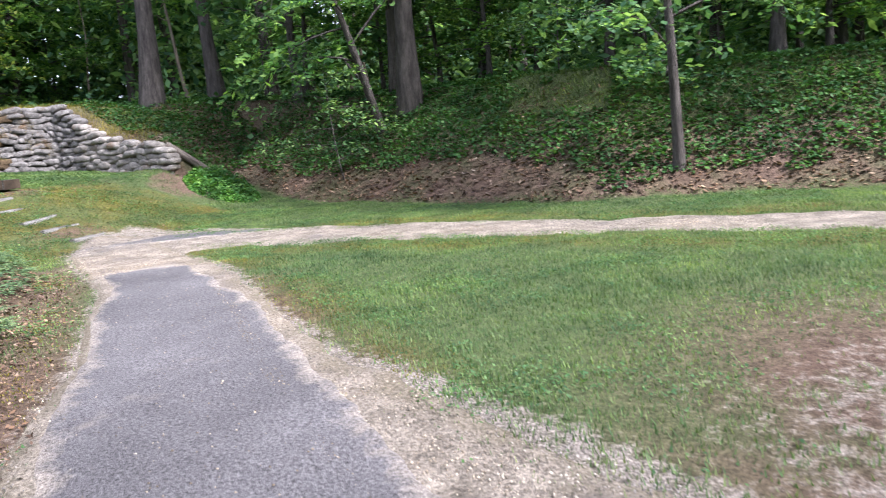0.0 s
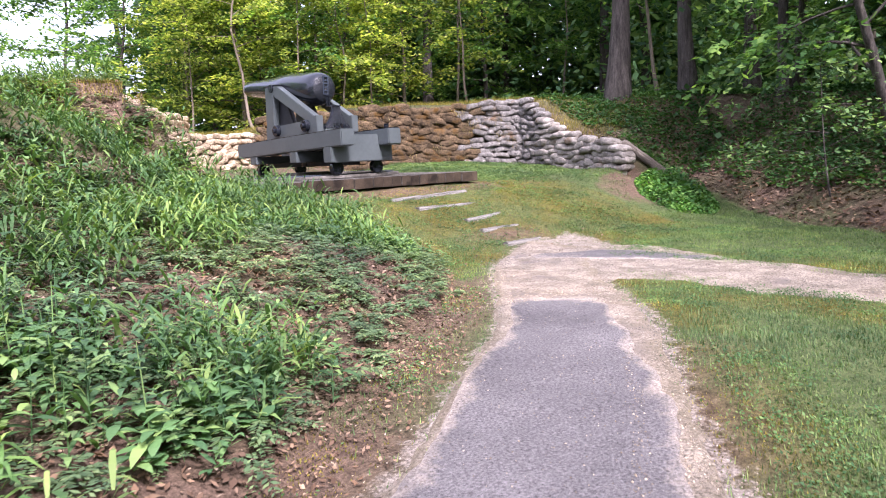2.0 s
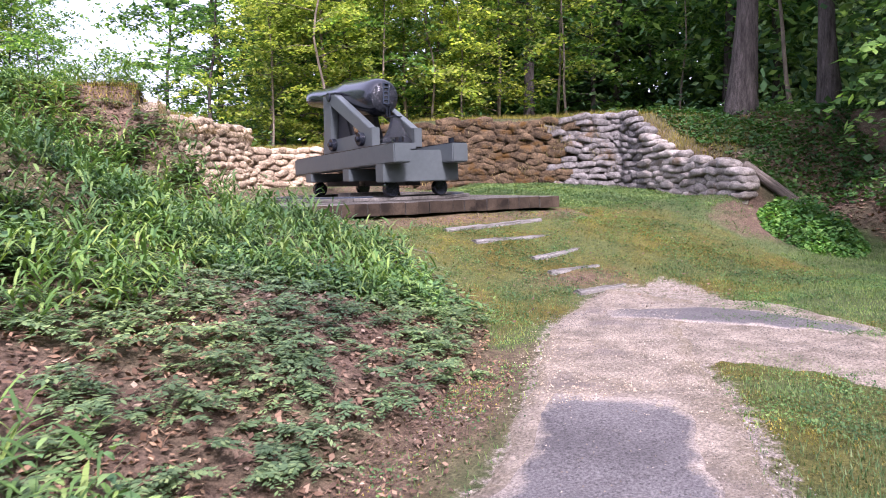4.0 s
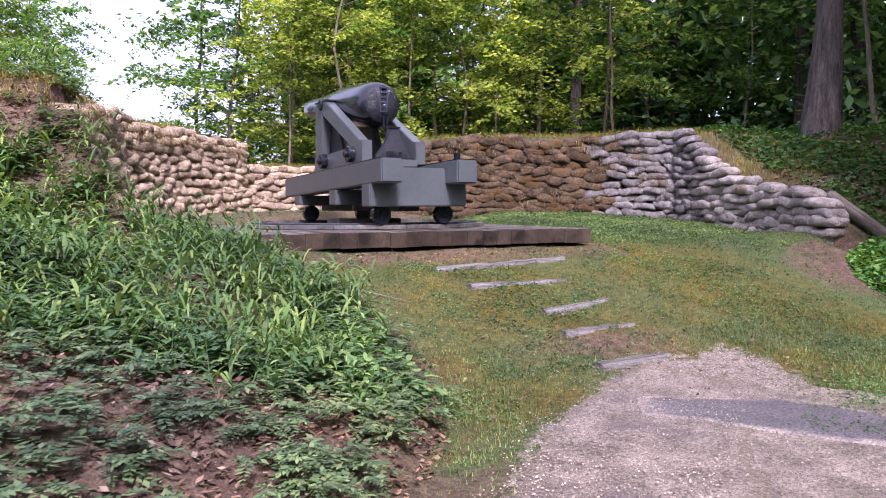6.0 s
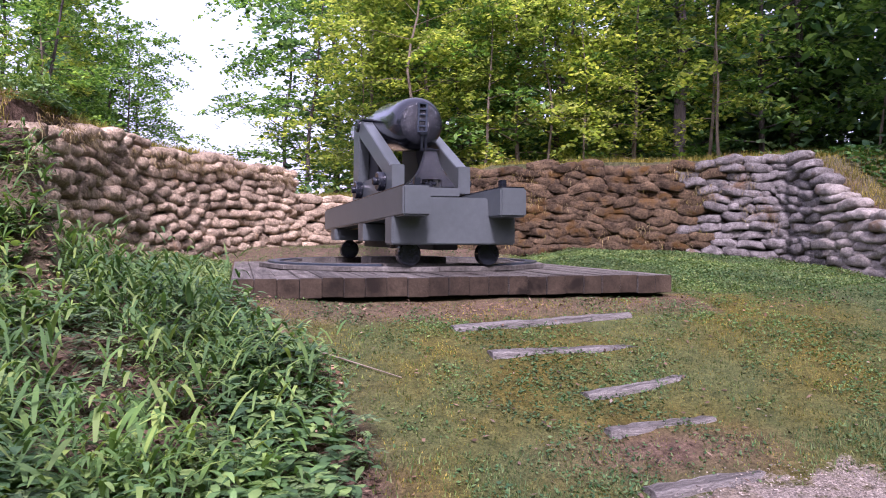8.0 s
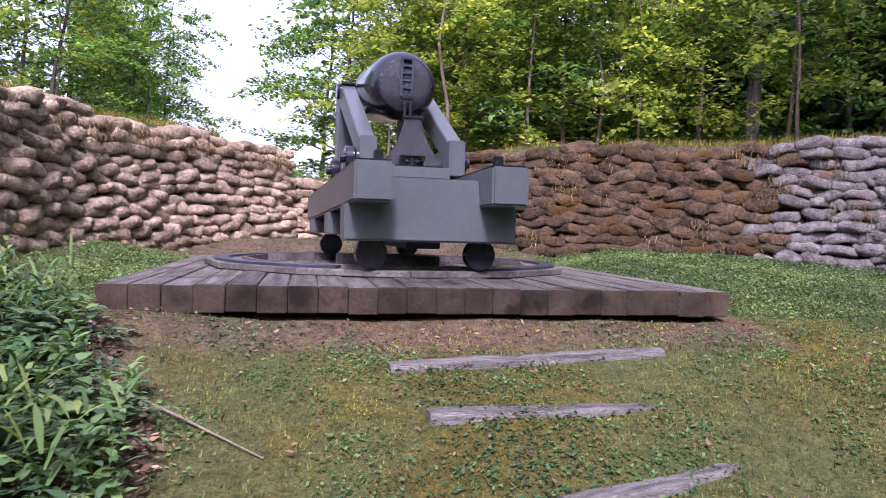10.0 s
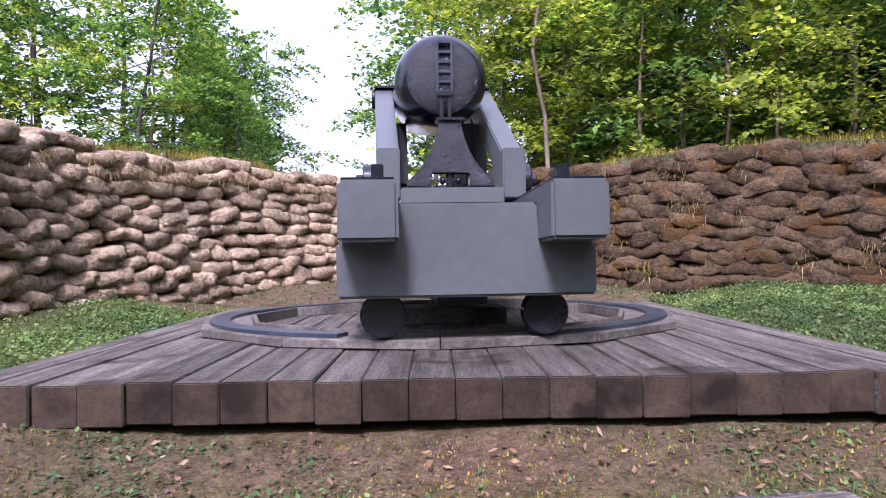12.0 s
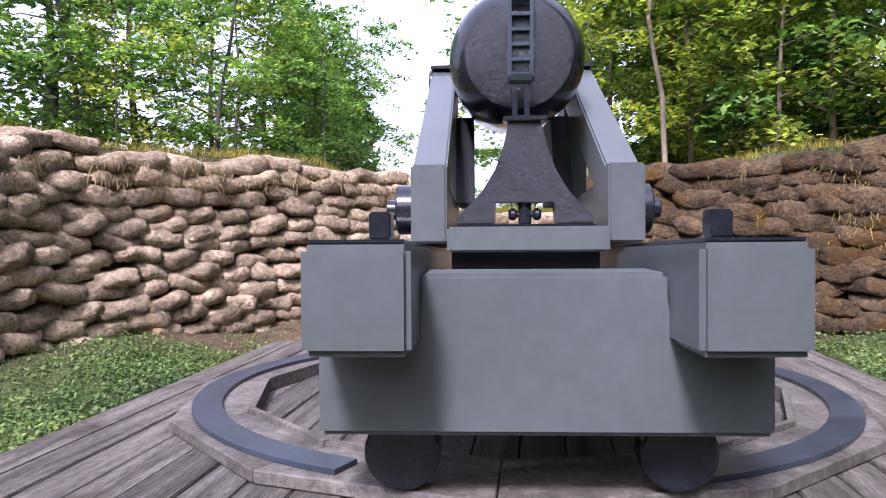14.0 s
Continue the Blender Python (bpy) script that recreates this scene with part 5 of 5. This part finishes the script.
v, f = blades(P, rc.uniform(0, 6.3, len(x)), rc.uniform(0.5, 1.2, len(x)), rc.uniform(0.12, 0.3, len(x)), rc.uniform(0.012, 0.024, len(x)), rc.uniform(0.3, 0.8, len(x)))
stuff("rough_grass", v, f, M_turf, "olive rough grass on the crest of the bank", "grass")
a, q = rs.uniform(0, 6.3, 4200), np.sqrt(rs.uniform(0, 1, 4200))
x, y = 6.1 + np.cos(a) * q * 0.95 + 0.25 * np.sin(a) * q, -2.4 + np.sin(a) * q * 1.05
P = np.stack([x, y, ground(x, y) + rs.uniform(0.2, 1, 4200) * 0.42 * (1 - q ** 3) * (1 + 0.4 * fbm(x, y, 3.1, 2))], 1)
L = rs.uniform(0.06, 0.12, 4200)
stuff("ivy_clump", *kites(P, 0.45, L, L * 0.8, rs), M_ivy_bright, "rounded clump of bright green ivy beside the log", "ivy")


# lawn, turf on the slope and along the wall tops
def turf(n, x0, x1, y0, y1, seed, want):
    r = np.random.default_rng(seed)
    x, y = r.uniform(x0, x1, n), r.uniform(y0, y1, n)
    mo, li, di = zones(x, y)
    dm, _ = to_line(x, y, PATH_MAIN)
    ds, _ = to_line(x, y, PATH_SIDE)
    side = to_line(x, y, PATH_MAIN)[1]
    keep = want(x, y, mo, li, di, r) & (dm > np.where(side > 0, np.interp(y, [-12, -9.5, -7], [0.5, 0.4, 0.28]), np.interp(y, [-14.6, -13.2, -11.3, -10], [1.15, 1.15, 0.85, 0.75])) + 0.55 * r.uniform(0, 1, n) ** 0.7) & (ds > 0.45 + 0.15 * r.uniform(0, 1, n)) & ~((np.abs(x) < 2.45) & (y > -0.03) & (y < 5.32))
    return x[keep], y[keep], r


def grass(x, y, r, lo, hi, w):
    n = len(x)
    P = np.stack([x, y, ground(x, y) - 0.004], 1)
    hgt = r.uniform(lo, hi, n) * (1 + 0.35 * fbm(x, y, 1.3, 6))
    az, ln = r.uniform(0, 6.3, n), r.uniform(0.1, 0.8, n) * hgt
    s = np.stack([-np.sin(az), np.cos(az), np.zeros(n)], 1) * (w * r.uniform(0.7, 1.3, n))[:, None] / 2
    tip = P + np.stack([np.cos(az) * ln, np.sin(az) * ln, hgt], 1)
    V = np.stack([P - s, P + s, tip], 1).reshape(-1, 3)
    return V, np.arange(n * 3).reshape(-1, 3)


def bank_free(x, y):
    d, s = to_line(x, y, TOE_L)
    d2, s2 = to_line(x, y, TOE_R)
    return ~((s > 0) & (d > 0.05)) & ~((s2 < 0) & (d2 > 0.15))


x, y, r = turf(420000, -9, 7.6, -16.5, -3.0, 31, lambda x, y, mo, li, di, r: bank_free(x, y) & (r.uniform(0, 1, len(x)) > di * 0.95) & (r.uniform(0, 1, len(x)) > mo * 0.6) & (r.uniform(0, 1, len(x)) > li * 0.9))
stuff("lawn", *grass(x, y, r, 0.018, 0.048, 0.009), M_grass, "short mown green grass", "grass")
x, y, r = turf(100000, -3.2, 7.2, -4.8, 7.6, 32, lambda x, y, mo, li, di, r: bank_free(x, y) & (r.uniform(0, 1, len(x)) > di * 0.85) & inside(x, y, ENCLOSURE) & (r.uniform(0, 1, len(x)) > mo * 0.55))
stuff("turf", *grass(x, y, r, 0.012, 0.04, 0.009), M_turf, "thin trodden grass round the platform", "grass")
x, y, r = turf(420000, -9, 5, -12.5, 0.2, 33, lambda x, y, mo, li, di, r: bank_free(x, y) & (r.uniform(0, 1, len(x)) < mo))
stuff("moss", *grass(x, y, r, 0.006, 0.02, 0.012), M_moss, "yellow-green moss on the slope", "moss")
x, y, r = turf(200000, -3.0, 6.5, -5.2, 6.5, 34, lambda x, y, mo, li, di, r: bank_free(x, y) & (fbm(x, y, 1.7, 17) + 0.6 * fbm(x, y, 5.3, 18) + 0.5 * r.uniform(-1, 1, len(x)) > 0.1) & (r.uniform(0, 1, len(x)) > di * 0.7) & inside(x, y, ENCLOSURE))
P = np.stack([x, y, ground(x, y) + r.uniform(0.008, 0.035, len(x))], 1)
L = r.uniform(0.015, 0.04, len(P))
stuff("clover", *kites(P, 0.4, L, L * 0.6, r), M_clover, "small green clover leaves in the turf", "clover")
x, y, r = turf(230000, -8.5, 4.2, -15.5, -4.5, 35, lambda x, y, mo, li, di, r: bank_free(x, y) & (fbm(x, y, 1.3, 27) + 0.7 * fbm(x, y, 4.1, 28) + 0.4 * r.uniform(-1, 1, len(x)) > 0.35) & (r.uniform(0, 1, len(x)) > di))
P = np.stack([x, y, ground(x, y) + r.uniform(0.015, 0.045, len(x))], 1)
L = r.uniform(0.014, 0.032, len(P))
stuff("clover", *kites(P, 0.4, L, L * 0.65, r), M_clover, "darker clover patches in the lawn", "clover")
x, y, r = turf(110000, -4.6, 7, 0.3, 7.8, 36, lambda x, y, mo, li, di, r: inside(x, y, ENCLOSURE) & (r.uniform(0, 1, len(x)) > di * 0.95) & (fbm(x, y, 1.2, 3) > -0.9))
stuff("verge_grass", *grass(x, y, r, 0.014, 0.04, 0.010), M_grass, "fresh green grass between platform and walls", "grass")
x, y, r = turf(90000, -4.4, 6.4, 0.2, 7.0, 37, lambda x, y, mo, li, di, r: inside(x, y, ENCLOSURE) & (fbm(x, y, 2.3, 31) + 0.7 * r.uniform(-1, 1, len(x)) > -0.35) & (r.uniform(0, 1, len(x)) > di * 1.1))
P = np.stack([x, y, ground(x, y) + r.uniform(0.01, 0.045, len(x))], 1)
L = r.uniform(0.02, 0.05, len(P))
stuff("clover", *kites(P, 0.45, L, L * 0.65, r), M_grass, "fresh green clover between platform and walls", "clover")
# rough grass along the tops of the walls and on the earth behind
r = np.random.default_rng(40)
x, y = r.uniform(-9, 12, 240000), r.uniform(0.5, 14, 240000)
dw = np.minimum(np.minimum(to_line(x, y, WALL_L)[0], to_line(x, y, WALL_R)[0]), to_line(x, y, WALL_B)[0])
keep = ~inside(x, y, ENCLOSURE) & (dw > 0.2) & (dw < 4) & (r.uniform(0, 1, len(x)) < 1.2 - dw * 0.25)
stuff("wall_top_grass", *grass(x[keep], y[keep], r, 0.05, 0.15, 0.011), M_moss, "yellowish rough grass on the wall top", "grass")

# dry grass and weeds hanging on the face of the mossy wall
def on_face(wall, z0, z1, n, seed, bare):
    r = np.random.default_rng(seed)
    pts = np.array(wall, float)
    cum = np.r_[0, np.cumsum(np.hypot(*np.diff(pts, axis=0).T))]
    s, z = r.uniform(0, cum[-1], n), r.uniform(z0, z1, n)
    keep = (fbm(s, z * 2, 1.6, seed) + 0.5 * fbm(s, z, 5.0, 3) + 0.5 * np.clip((z - 1.7) * 3, 0, 1) > bare)
    s, z = s[keep], z[keep]
    x, y = np.interp(s, cum, pts[:, 0]), np.interp(s, cum, pts[:, 1])
    dx, dy = np.interp(s + 0.1, cum, pts[:, 0]) - np.interp(s - 0.1, cum, pts[:, 0]), np.interp(s + 0.1, cum, pts[:, 1]) - np.interp(s - 0.1, cum, pts[:, 1])
    k = np.hypot(dx, dy) + 1e-6
    nx_, ny_ = dy / k, -dx / k
    back = 0.10 * (z - z0) / 1.6
    P = np.stack([x - nx_ * back + nx_ * 0.08, y - ny_ * back + ny_ * 0.08, z], 1)
    m = len(P)
    az = np.arctan2(ny_, nx_) + r.normal(0, 0.9, m)
    return blades(P, az, r.uniform(-0.6, 0.9, m), r.uniform(0.05, 0.16, m), r.uniform(0.005, 0.010, m), r.uniform(0.3, 1.0, m))


stuff("dry_grass", *on_face(WALL_R, 0.55, 2.05, 7000, 3, 0.35), M_straw, "dry straw-coloured grass hanging on the sandbags", "grass")
stuff("wall_weeds", *on_face(WALL_R, 0.5, 1.95, 3500, 6, 0.55), M_moss, "small green weeds rooted between the sandbags", "weeds")
stuff("dry_grass", *on_face(WALL_L, 1.75, 2.0, 1600, 4, 0.1), M_straw, "dry grass hanging over the tan sandbags", "grass")

# loose stones on the gravel
r = np.random.default_rng(50)
n = 190000
x, y = r.uniform(-10.5, 1.9, n), r.uniform(-14.5, -3.4, n)
dm, side = to_line(x, y, PATH_MAIN)
ds, _ = to_line(x, y, PATH_SIDE)
edge = 0.16 * fbm(x, y, 2.9, 1)
keep = ((dm < np.where(side > 0, np.interp(y, [-12, -9.5, -7], [0.7, 0.55, 0.42]), np.interp(y, [-14.6, -13.2, -11.3, -10], [1.8, 1.6, 1.1, 0.92])) + edge * 0.6 + 0.22 * r.uniform(0, 1, n) ** 2) & (r.uniform(0, 1, n) < np.where((dm < 0.85) & (y < -7), np.where(dm < 0.62, 0.05, 0.55), 0.95))) | ((ds < 0.48 + edge * 0.5) & (r.uniform(0, 1, n) < 0.7))
x, y = x[keep], y[keep]
n = len(x)
sz = r.uniform(0.003, 0.009, n)
P = np.stack([x, y, ground(x, y) + np.where(dm[keep] < 0.72, 0.033, 0.02)], 1)
o = np.array([[1, 0, 0], [0, 1, 0], [-1, 0, 0], [0, -1, 0], [0, 0, 0.8]], float)
V = P[:, None] + o[None] * sz[:, None, None] * r.uniform(0.6, 1.3, (n, 5, 1))
F = np.array([[0, 1, 4], [1, 2, 4], [2, 3, 4], [3, 0, 4]])[None] + (np.arange(n) * 5)[:, None, None]
stuff("loose_gravel", V.reshape(-1, 3), F.reshape(-1, 3), M_stone, "loose pale stones on the path", "gravel")

# a dry stick on the slope
v, f = tube([(-1.95, -1.35, float(ground(-1.95, -1.35)) + 0.03), (-1.6, -1.62, float(ground(-1.6, -1.62)) + 0.035), (-1.15, -2.0, float(ground(-1.15, -2.0)) + 0.02)], [0.009, 0.008, 0.004], 6)
tagged(part("stick", mesh_of("stick", v, f, True), M_bark_pale, None), "dry pale stick lying on the mossy slope", "stick")
